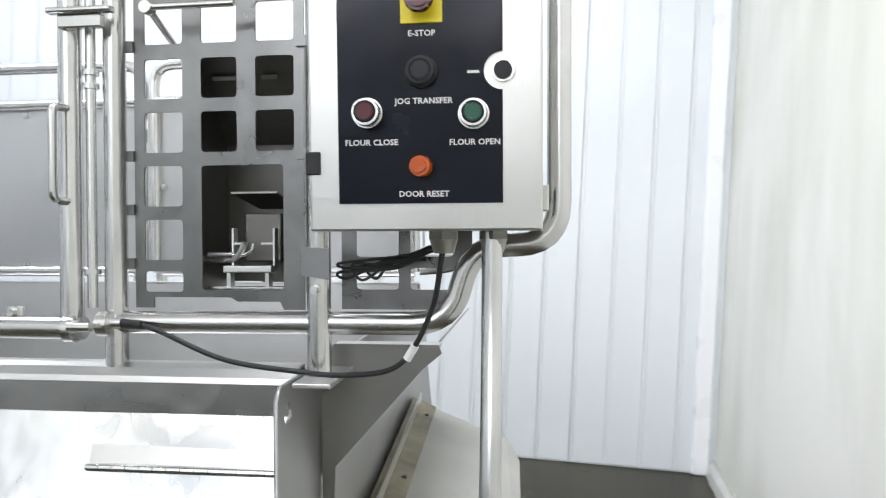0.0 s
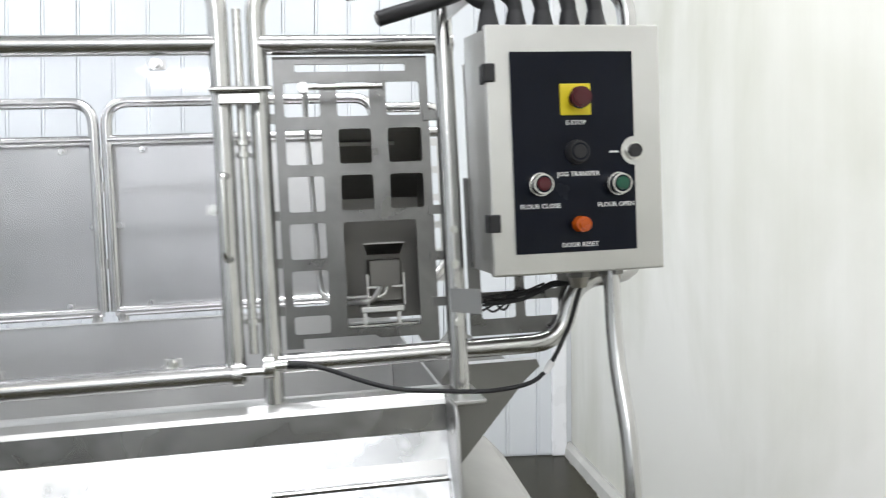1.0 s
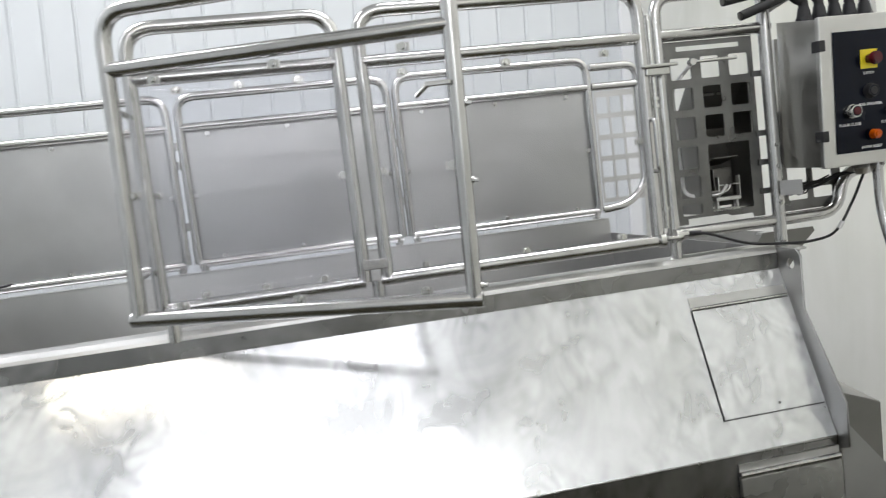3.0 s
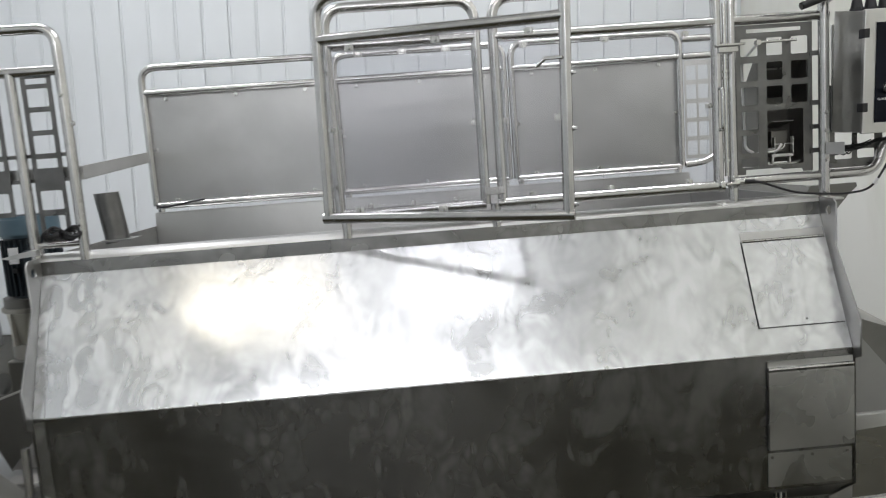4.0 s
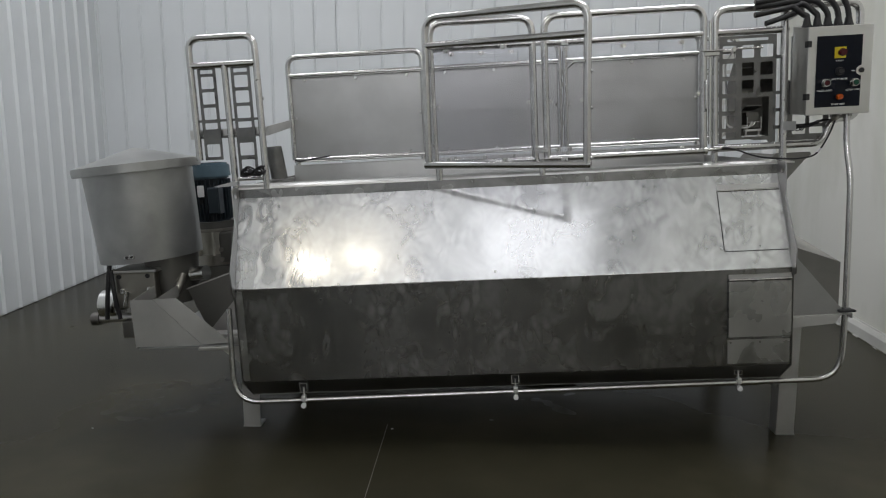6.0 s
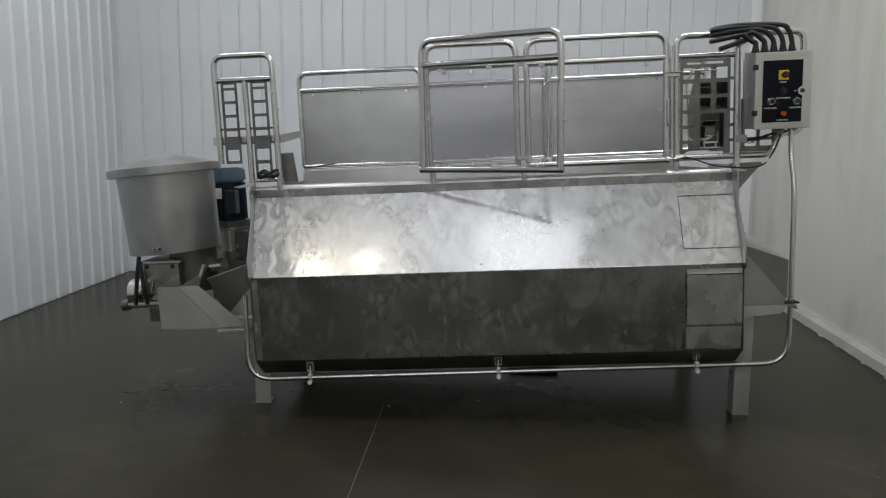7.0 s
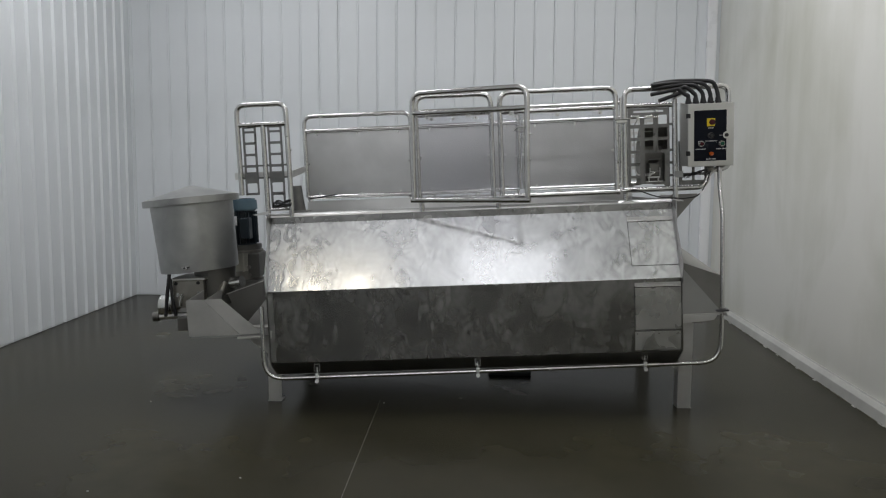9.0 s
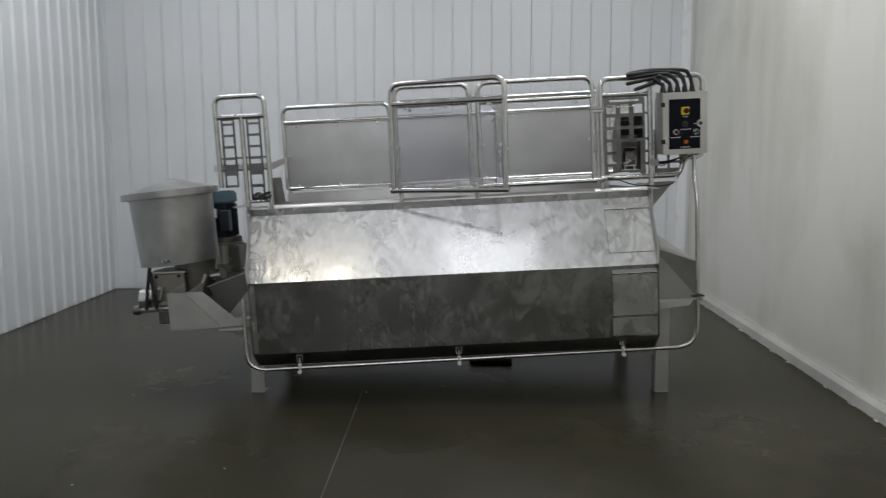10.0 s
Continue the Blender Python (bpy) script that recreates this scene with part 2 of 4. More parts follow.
def block(x0, x1, y0, y1, z0, z1, bevel=0.0, bm=None):
    bm = bm or bmesh.new()
    g = bmesh.ops.create_cube(bm, size=1, matrix=Matrix.LocRotScale(((x0 + x1) / 2, (y0 + y1) / 2, (z0 + z1) / 2), None, (x1 - x0, y1 - y0, z1 - z0)))
    if bevel:
        es = {e for v in g["verts"] for e in v.link_edges}
        bmesh.ops.bevel(bm, geom=list(es), offset=bevel, segments=2, affect="EDGES", profile=0.5)
    return bm


def rod(a, b, r0, r1=None, seg=20, bm=None, bevel=0.0):
    """A round bar or cone frustum from a to b."""
    bm = bm or bmesh.new()
    a, b = Vector(a), Vector(b)
    m = Matrix.Translation((a + b) / 2) @ (b - a).to_track_quat("Z", "Y").to_matrix().to_4x4()
    g = bmesh.ops.create_cone(bm, cap_ends=True, segments=seg, radius1=r0, radius2=r0 if r1 is None else r1, depth=(b - a).length, matrix=m)
    if bevel:
        es = {e for v in g["verts"] for e in v.link_edges if len({f for f in e.link_faces if len(f.verts) > 4}) == 1}
        bmesh.ops.bevel(bm, geom=list(es), offset=bevel, segments=2, affect="EDGES")
    return bm


def rounded(points, radius, closed=False, steps=6):
    """A polyline with its corners rounded off."""
    pts = [Vector(p) for p in points]
    out, n = [], len(pts)
    for i, p in enumerate(pts):
        if not closed and i in (0, n - 1):
            out.append(p)
            continue
        a, b = pts[i - 1] - p, pts[(i + 1) % n] - p
        r = min(radius, a.length * 0.49, b.length * 0.49)
        a, b = a.normalized() * r, b.normalized() * r
        for k in range(steps + 1):
            t = k / steps
            out.append(p + a * (1 - t) ** 2 + b * t ** 2)
    return out


def sweep(path, r, closed=False, seg=14, bm=None):
    """A round tube along a polyline."""
    bm = bm or bmesh.new()
    n, rings = len(path), []
    side = None
    for i, p in enumerate(path):
        if closed:
            d = (path[(i + 1) % n] - path[i - 1]).normalized()
        else:
            d = (path[min(i + 1, n - 1)] - path[max(i - 1, 0)]).normalized()
        if side is None:
            side = d.orthogonal().normalized()
        side = (side - d * side.dot(d)).normalized()
        up = d.cross(side)
        rings.append([bm.verts.new(p + (side * math.cos(6.2832 * k / seg) + up * math.sin(6.2832 * k / seg)) * r) for k in range(seg)])
    for i in range(n if closed else n - 1):
        a, b = rings[i], rings[(i + 1) % n]
        for k in range(seg):
            bm.faces.new((a[k], a[(k + 1) % seg], b[(k + 1) % seg], b[k]))
    if not closed:
        bm.faces.new(rings[0])
        bm.faces.new(rings[-1])
    return bm


def tube(name, points, parent, r=0.017, bend=0.06, mat=None, closed=False, label=""):
    return part(name, sweep(rounded(points, bend, closed), r, closed), mat or TUBE, parent, label, True)


def spline_path(points, steps=8):
    """Points on a smooth curve through the given ones."""
    p = [Vector(q) for q in points]
    p = [2 * p[0] - p[1]] + p + [2 * p[-1] - p[-2]]
    out = []
    for i in range(1, len(p) - 2):
        for k in range(steps):
            t = k / steps
            out.append(0.5 * (2 * p[i] + (p[i + 1] - p[i - 1]) * t + (2 * p[i - 1] - 5 * p[i] + 4 * p[i + 1] - p[i + 2]) * t * t + (3 * p[i] - p[i - 1] - 3 * p[i + 1] + p[i + 2]) * t ** 3))
    return out + [p[-2]]


def cable(name, points, parent, r=0.004, mat=None, label=""):
    return part(name, sweep(spline_path(points), r, seg=10), mat or RUBBER, parent, label, True)


def rect(x0, x1, z0, z1, r=0.006):
    return [(p.x, p.y) for p in rounded([(x0, z0, 0), (x1, z0, 0), (x1, z1, 0), (x0, z1, 0)], r, True, 3)]


def cut_plate(outline, holes, y, thick):
    """A flat plate in the upright x-z plane, with holes cut through."""
    cu = bpy.data.curves.new("cut", "CURVE")
    cu.dimensions, cu.fill_mode, cu.extrude = "2D", "BOTH", thick / 2
    for loop in (outline, *holes):
        s = cu.splines.new("POLY")
        s.points.add(len(loop) - 1)
        for q, (x, z) in zip(s.points, loop):
            q.co = (x, z, 0, 1)
        s.use_cyclic_u = True
    ob = bpy.data.objects.new("cut", cu)
    me = bpy.data.meshes.new_from_object(ob)
    bm = bmesh.new()
    bm.from_mesh(me)
    bpy.data.objects.remove(ob)
    bpy.data.curves.remove(cu)
    bpy.data.meshes.remove(me)
    bmesh.ops.transform(bm, matrix=Matrix.Translation((0, y, 0)) @ Matrix.Rotation(radians(90), 4, "X"), verts=bm.verts)
    bmesh.ops.remove_doubles(bm, verts=bm.verts, dist=0.0002)
    return bm


def prism(points, axis, lo, hi):
    """A polygon pushed along one axis: 'x' takes points (y, z), 'y' takes (x, z), 'z' takes (x, y)."""
    bm = bmesh.new()
    put = {"x": lambda p, d: (d, p[0], p[1]), "y": lambda p, d: (p[0], d, p[1]), "z": lambda p, d: (p[0], p[1], d)}[axis]
    a = [bm.verts.new(put(p, lo)) for p in points]
    b = [bm.verts.new(put(p, hi)) for p in points]
    bm.faces.new(a)
    bm.faces.new(b)
    for i in range(len(a)):
        j = (i + 1) % len(a)
        bm.faces.new((a[i], a[j], b[j], b[i]))
    return bm


def folded(profile, lo, hi, thick, axis="x"):
    """A sheet of even thickness, folded along a profile and drawn out along an axis."""
    pts = [Vector((*p, 0)) for p in profile]
    off = []
    for i, p in enumerate(pts):
        ds = []
        if i:
            ds.append((p - pts[i - 1]).normalized())
        if i < len(pts) - 1:
            ds.append((pts[i + 1] - p).normalized())
        d = sum(ds, Vector()).normalized()
        nrm = Vector((-d.y, d.x, 0))
        off.append(p + nrm * thick / max(0.3, nrm.dot(Vector((-ds[0].y, ds[0].x, 0)))))
    return prism([(p.x, p.y) for p in pts] + [(p.x, p.y) for p in reversed(off)], axis, lo, hi)


def hull_plate(corners, thick):
    """A flat plate from its corners in space."""
    v = [Vector(c) for c in corners]
    nrm = (v[1] - v[0]).cross(v[2] - v[0]).normalized() * thick
    bm = bmesh.new()
    a, b = [bm.verts.new(p) for p in v], [bm.verts.new(p + nrm) for p in v]
    bm.faces.new(a)
    bm.faces.new(b)
    for i in range(len(a)):
        j = (i + 1) % len(a)
        bm.faces.new((a[i], a[j], b[j], b[i]))
    return bm


def lettering(text, x, z, y, size, parent, tilt=0):
    cu = bpy.data.curves.new("words", "FONT")
    cu.body, cu.size, cu.align_x, cu.align_y, cu.extrude, cu.resolution_u = text, size, "CENTER", "CENTER", 0.0002, 2
    cu.space_character, cu.offset = 1.03, 0.0002
    ob = bpy.data.objects.new("words", cu)
    me = bpy.data.meshes.new_from_object(ob)
    bm = bmesh.new()
    bm.from_mesh(me)
    bpy.data.objects.remove(ob)
    bpy.data.curves.remove(cu)
    bpy.data.meshes.remove(me)
    bmesh.ops.transform(bm, matrix=Matrix.Translation((x, y, z)) @ Matrix.Rotation(radians(90), 4, "X"), verts=bm.verts)
    return part("lettering", bm, WHITE, parent, "white printed words " + text)


# ---- room ----
REAR_L, REAR_R = Vector((-5.77, 4.42, 0)), Vector((1.45, 4.16, 0))
RIGHT_F, LEFT_F = Vector((-0.42, -20.3, 0)), Vector((-4.3, -20.3, 0))
TOP = 5.4


def along(a, b):
    d = b - a
    return Matrix.Translation(a) @ Matrix.Rotation(math.atan2(d.y, d.x), 4, "Z"), d.length


def wall_slab(name, a, b, thick, mat, label, out=1):
    m, n = along(a, b)
    ob = part(name, block(-0.1, n + 0.1, 0, thick, 0, TOP), mat)
    ob.matrix_world = m
    return tagged(ob, label, "wall", kind="structure")


floor = part("floor", prism([(REAR_L.x - 1, 6.2), (2.6, 6.2), (2.6, -21), (REAR_L.x - 1, -21)], "z", -0.2, 0), CONCRETE)
tagged(floor, "dark polished concrete floor with scuffs and dull reflections", "floor", kind="structure")
ceiling = part("ceiling", prism([(REAR_L.x - 1, 6.2), (2.6, 6.2), (2.6, -21), (REAR_L.x - 1, -21)], "z", TOP, TOP + 0.2), CEIL)
tagged(ceiling, "plain white ceiling over the room", "ceiling", kind="structure")
wall_rear = wall_slab("wall_rear", REAR_L, REAR_R, 0.15, LINER, "white ribbed metal liner panel wall behind the machine")
wall_left = wall_slab("wall_left", LEFT_F, REAR_L, 0.15, LINER, "white ribbed metal liner panel wall along the room")
wall_slab("wall_right", REAR_R + Vector((0.045, 0, 0)), RIGHT_F + Vector((0.045, 0, 0)), 0.15, CREAM, "cream painted panel wall with grey vertical streaks")
wall_slab("wall_front", RIGHT_F + Vector((0.5, 0, 0)), LEFT_F - Vector((1, 0, 0)), 0.15, FARWALL, "plain grey wall that closes the room")
m, n = along(REAR_R, RIGHT_F)
curb = part("curb", folded([(-0.012, 0.0), (0.0, 0.062), (0.018, 0.082), (0.045, 0.084)], 0, n, 0.012, "x"), CURBPAINT)
curb.matrix_world = m
part("curb_groove", rod((0, 0.017, 0.085), (n, 0.017, 0.085), 0.008, seg=8), DARKSTEEL, curb, smooth=True)
part("curb_bead", rod((0, 0.033, 0.093), (n, 0.033, 0.093), 0.009, seg=12), PALE, curb, smooth=True)
# ragged crust of grime and flaked paint along its foot
for name, mat, step, reach, high, lift, seed in (("grime_edge", GRIME, 0.025, 0.02, 0.006, 0.0, 21), ("paint_flakes", CURBPAINT, 0.3, 0.018, 0.006, 0.0005, 22)):
    random.seed(seed)
    bm, at = bmesh.new(), 0.2
    while at < 8.0:
        long = random.uniform(0.5, 1.6) * (step if name == "grime_edge" else 0.05)
        out = random.uniform(0.25, 1.0) * reach
        h = random.uniform(0.4, 1.0) * high
        block(at, at + long, -0.016 - out - lift * 16, -0.004, 0.0, h + lift, 0, bm)
        at += long * 0.9 if name == "grime_edge" else random.uniform(0.4, 1.6) * step
    part(name, bm, mat, curb)
tagged(curb, "white painted curb along the foot of the cream wall", "curb", kind="structure")

# ---- trough ----
U0, U1 = -2.60, 0.012
FACE, SLOPE_TOP = -0.195, -0.012
MID = 0.575


def mirror(pts):
    return [(2 * MID - y, z) for y, z in reversed(pts)]


def world_part(name, bm, mat, parent, label="", smooth=False):
    """A part whose shape is given level in the room, under an inclined thing."""
    bmesh.ops.transform(bm, matrix=INCLINE.inverted(), verts=bm.verts)
    return part(name, bm, mat, parent, label, smooth)


def bolt(parent, place, r=0.009, length=0.012, direction=(0, -1, 0), name="bolt"):
    p, d = Vector(place), Vector(direction).normalized()
    bm = rod(p, p + d * length * 0.35, r * 1.5, seg=14)
    rod(p + d * length * 0.35, p + d * length, r, seg=6, bm=bm)
    return part(name, bm, BOLT, parent)


trough = thing("dough_trough", "long inclined stainless steel trough with sloped buffed front on short legs", "trough")
part("front_panel", folded([(FACE, 0.435), (FACE, 0.892)], U0, U1, -0.004), FRONT, trough, "scuffed upright stainless front sheet, shade in its colour")
part("sloped_panel", folded([(FACE, 0.8925), (SLOPE_TOP, 1.318)], U0, U1, -0.004), BUFFED, trough, "buffed stainless slope with swirl marks")
part("rim_face", folded([(SLOPE_TOP + 0.001, 1.3185), (SLOPE_TOP + 0.003, 1.362)], U0, U1, -0.004), RIM, trough, "scuffed upright face of the rim, shade in its colour")
part("rim", folded([(SLOPE_TOP + 0.003, 1.3625), (SLOPE_TOP + 0.006, 1.371), (SLOPE_TOP + 0.016, 1.382), (SLOPE_TOP + 0.03, 1.387), (SLOPE_TOP + 0.05, 1.387), (SLOPE_TOP + 0.05, 1.34)], U0, U1, -0.004), SHEET, trough, "folded stainless rim along the top edge")
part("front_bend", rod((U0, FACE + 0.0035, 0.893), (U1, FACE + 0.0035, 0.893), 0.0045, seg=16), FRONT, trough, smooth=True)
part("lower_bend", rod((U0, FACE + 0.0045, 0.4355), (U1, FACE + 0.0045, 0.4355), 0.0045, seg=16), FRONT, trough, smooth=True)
# darker steel than the face: the underside's shade is put into its colour
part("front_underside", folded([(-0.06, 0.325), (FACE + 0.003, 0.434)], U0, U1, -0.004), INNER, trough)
part("rear_panel", folded(mirror([(FACE, 0.435), (FACE, 0.88), (SLOPE_TOP, 1.35), (SLOPE_TOP, 1.435), (SLOPE_TOP + 0.05, 1.435)]), U0, U1, 0.004), SHEET, trough)
part("inner_front_wall", folded([(SLOPE_TOP + 0.05, 1.339), (0.06, 1.0), (0.3, 0.55), (MID, 0.45)], U0, U1, -0.004), SHEET, trough)
part("inner_rear_wall", folded(mirror([(SLOPE_TOP + 0.05, 1.434), (0.06, 1.0), (0.3, 0.55), (MID, 0.45)]), U0, U1, -0.004), SHEET, trough)
part("bottom_plate", block(U0, U1, -0.06, 1.2, 0.321, 0.325), DULL, trough)
PROFILE = [(-0.085, 1.376), (-0.1, 1.36), (-0.1, 1.215), (-0.232, 0.99), (-0.232, 0.875), (-0.2, 0.86), (-0.2, 0.43), (-0.06, 0.32)]


def ring(cx, cz, r, n=16):
    return [(cx + r * math.cos(6.2832 * k / n), cz + r * math.sin(6.2832 * k / n)) for k in range(n)]


def end_plate(u, name):
    """End wall of the trough, with a round lifting hole at the front top."""
    out = PROFILE + [(1.2, 0.32)] + mirror(PROFILE)[1:] + [(1.1, 1.376), (0.03, 1.376)]
    bm = cut_plate(out, [ring(-0.06, 1.335, 0.016)], 0, 0.006)
    bmesh.ops.transform(bm, matrix=Matrix.Translation((u, 0, 0)) @ Matrix.Rotation(radians(90), 4, "Z"), verts=bm.verts)
    return part(name, bm, DULL, trough, "dull steel end plate with a lifting hole")


end_plate(U1 + 0.004, "end_plate")
end_plate(U0 - 0.004, "end_plate")
# flared lip and its flange at the high end
part("chute_lip", folded([(U1 + 0.01, 1.2), (0.185, 1.385)], 0.1, 0.9, 0.004, "y"), INNER, trough, "flared steel chute lip on the end wall")
part("lip_cheek", prism([(U1 + 0.01, 1.02), (U1 + 0.024, 1.02), (U1 + 0.03, 1.215), (0.18, 1.37), (0.21, 1.395), (0.205, 1.408), (U1 + 0.03, 1.408), (U1 + 0.01, 1.385)], "y", 0.09, 0.095), INNER, trough, "flat steel cheek of the chute lip")
part("lip_fold", block(U1 + 0.03, 0.206, 0.095, 0.125, 1.403, 1.408), SHEET, trough)
part("rim_ledge", block(U1 + 0.008, 0.075, -0.05, 0.1, 1.366, 1.374, 0.002), SHEET, trough)
# brackets at the high end
# front gusset's darker steel paints in the dark floor it reflects
for y, top0, top1, far, foot, mat, look_of in ((0.03, 0.985, 0.866, 0.338, 0.335, INNER, "flat steel gusset plate, darkened for the floor it mirrors"), (0.98, 1.122, 1.018, 0.28, 0.35, HOOD, "dusty pale grey gusset plate")):
    part("end_gusset", prism([(U1 + 0.008, top0), (far, top1), (foot, 0.655), (U1 + 0.008, 0.6)], "y", y, y + 0.005), mat, trough, look_of)
part("hood_top", hull_plate([(U1 + 0.008, 0.036, 0.984), (0.337, 0.036, 0.865), (0.315, 0.9, 0.982), (0.28, 0.979, 1.018), (U1 + 0.008, 0.979, 1.12)], 0.003), HOOD, trough, "dusty pale sloping top plate of the discharge hood")
part("hood_strip", hull_plate([(U1 + 0.01, 0.1, 0.998), (0.085, 0.1, 0.974), (0.085, 0.975, 1.1), (U1 + 0.01, 0.975, 1.126)], 0.004), STAINED, trough, "rust-stained steel strip along the hood")
part("strip_edge", hull_plate([(0.045, 0.1, 0.989), (0.045, 0.1, 1.017), (0.045, 0.975, 1.145), (0.045, 0.975, 1.116)], 0.003), SHEET, trough)
for y in (0.25, 0.55, 0.9):
    w = 0.979 + 0.1455 * (y - 0.1)
    part("strip_hole", rod((0.068, y, w), (0.068, y, w + 0.0065), 0.007, seg=10), RUBBER, trough)
part("slant_plate", prism([(U1 + 0.008, 0.965), (0.275, 0.66), (U1 + 0.008, 0.66)], "y", -0.165, -0.16), DULL, trough)
part("end_shelf", folded([(U1 + 0.008, 0.6), (U1 + 0.012, 0.65), (0.3, 0.655), (0.3, 0.635)], -0.17, 0.98, 0.004, "y"), ZINC, trough, "folded steel shelf on the end wall")
part("shelf_flange", hull_plate([(U1 + 0.01, -0.172, 0.65), (0.25, -0.172, 0.655), (0.22, -0.172, 0.615), (U1 + 0.01, -0.172, 0.6)], 0.004), SHEET, trough)
part("shelf_latch", block(0.1, 0.17, -0.12, -0.1, 0.59, 0.61, 0.003), BOLT, trough)
for u in (0.06, 0.1, 0.125, 0.15):
    bolt(trough, (u, -0.15, 0.632), 0.007, 0.03, (0, 0, -1))
# legs stand plumb on the floor
for x0 in (-0.088, -2.815):
    for y0 in (0.0, 1.08):
        top = 0.66 if x0 > -1 else 0.5
        bm = block(x0, x0 + 0.088, y0, y0 + 0.006, 0.006, top)
        block(x0, x0 + 0.006, y0 + 0.006, y0 + 0.09, 0.006, top, bm=bm)
        block(x0 - 0.002, x0 + 0.09, y0 - 0.004, y0 + 0.092, 0.0, 0.006, bm=bm)
        world_part("leg", bm, CRADLE, trough)
world_part("leg_brace", prism([(-0.19, 0.34), (-0.09, 0.34), (-0.09, 0.24)], "y", 0.02, 0.026), DULL, trough)
# hinged hatch doors
NRM = Vector((0, -(1.318 - 0.892), SLOPE_TOP - FACE)).normalized()


def on_slope(u, w, out=0.0):
    t = (w - 0.892) / (1.318 - 0.892)
    return Vector((u, FACE + t * (SLOPE_TOP - FACE), w)) + NRM * out


part("hatch_gap", hull_plate([on_slope(u, w, 0.0008) for u, w in ((-0.2845, 0.973), (0.0075, 0.973), (0.0075, 1.245), (-0.2845, 1.245))], 0.001), RUBBER, trough, "dark gap round the hatch")
hatch = part("upper_hatch", hull_plate([on_slope(u, w, 0.003) for u, w in ((-0.282, 0.976), (0.005, 0.976), (0.005, 1.241), (-0.282, 1.241))], 0.003), BUFFED, trough, "hinged buffed steel hatch door")
for k in range(14):
    a, b = -0.282 + k * 0.0204, -0.282 + k * 0.0204 + 0.019
    part("hinge_knuckle", rod(on_slope(a, 1.246, 0.007), on_slope(b, 1.246, 0.007), 0.0045, seg=8), BOLT, hatch, smooth=True)
part("hinge_leaf", hull_plate([on_slope(u, w, 0.001) for u, w in ((-0.282, 1.252), (0.005, 1.252), (0.005, 1.274), (-0.282, 1.276))], 0.002), SHEET, hatch)
part("keyhole", rod(on_slope(-0.12, 0.993, 0.0062), on_slope(-0.12, 0.993, 0.0072), 0.004, seg=10), RUBBER, hatch)
part("hatch_gap", block(-0.2805, 0.0105, FACE - 0.0016, FACE - 0.0004, 0.5725, 0.845), RUBBER, trough, "dark gap round the hatch")
hatch2 = part("lower_hatch", block(-0.278, 0.008, FACE - 0.016, FACE - 0.001, 0.576, 0.84, 0.002), HATCH, trough, "hinged satin steel lower hatch door")
for k in range(14):
    a = -0.277 + k * 0.0204
    part("hinge_knuckle", rod((a, FACE - 0.012, 0.848), (a + 0.019, FACE - 0.012, 0.848), 0.0055, seg=8), BOLT, hatch2, smooth=True)
part("hinge_leaf", block(-0.277, 0.008, FACE - 0.006, FACE - 0.001, 0.853, 0.872), SHEET, hatch2)
part("kick_strip", block(-0.278, 0.006, FACE - 0.004, FACE - 0.0005, 0.445, 0.56), HATCH, trough)
for u in (-0.265, -0.13, -0.01):
    part("rivet", rod((u, FACE - 0.004, 0.548), (u, FACE - 0.007, 0.548), 0.005, seg=10), DARKSTEEL, trough)
# folded edge strips beside the low end plate
part("edge_strip", hull_plate([on_slope(u, w, 0.001) for u, w in ((U0, 0.897), (U0 + 0.034, 0.897), (U0 + 0.03, 1.315), (U0, 1.315))], 0.002), BUFFED, trough, "folded edge strip of the slope")
part("edge_strip", block(U0, U0 + 0.034, FACE - 0.003, FACE - 0.0005, 0.44, 0.886), HATCH, trough)
for k in range(3):
    bolt(trough, on_slope((-2.1, -1.35, -0.8)[k], (0.9, 0.93, 0.9)[k], 0.001), 0.004, 0.004, NRM, "rivet")

# ---- conduit round the trough ----
conduit = thing("conduit", "thin steel conduit looping from the control box round the trough", "conduit")
tube("pipe", [(0.296, -0.07, 1.58), (0.295, -0.072, 1.44), (0.296, -0.122, 1.29), (0.279, -0.15, 0.64), (0.268, -0.14, 0.335), (-2.652, -0.2, 0.332), (-2.648, -0.175, 0.8)], conduit, 0.0135, 0.13, TUBE)
part("collar", rod((-0.19, -0.1495, 0.3346), (-0.12, -0.148, 0.3346), 0.016, seg=14), BOLT, conduit, smooth=True)
part("strap", rod((0.28, -0.151, 0.668), (0.28, -0.151, 0.682), 0.022, seg=14), RUBBER, conduit, "black rubber strap")
part("strap_tail", block(0.235, 0.31, -0.19, -0.16, 0.67, 0.68, 0.003), RUBBER, conduit)
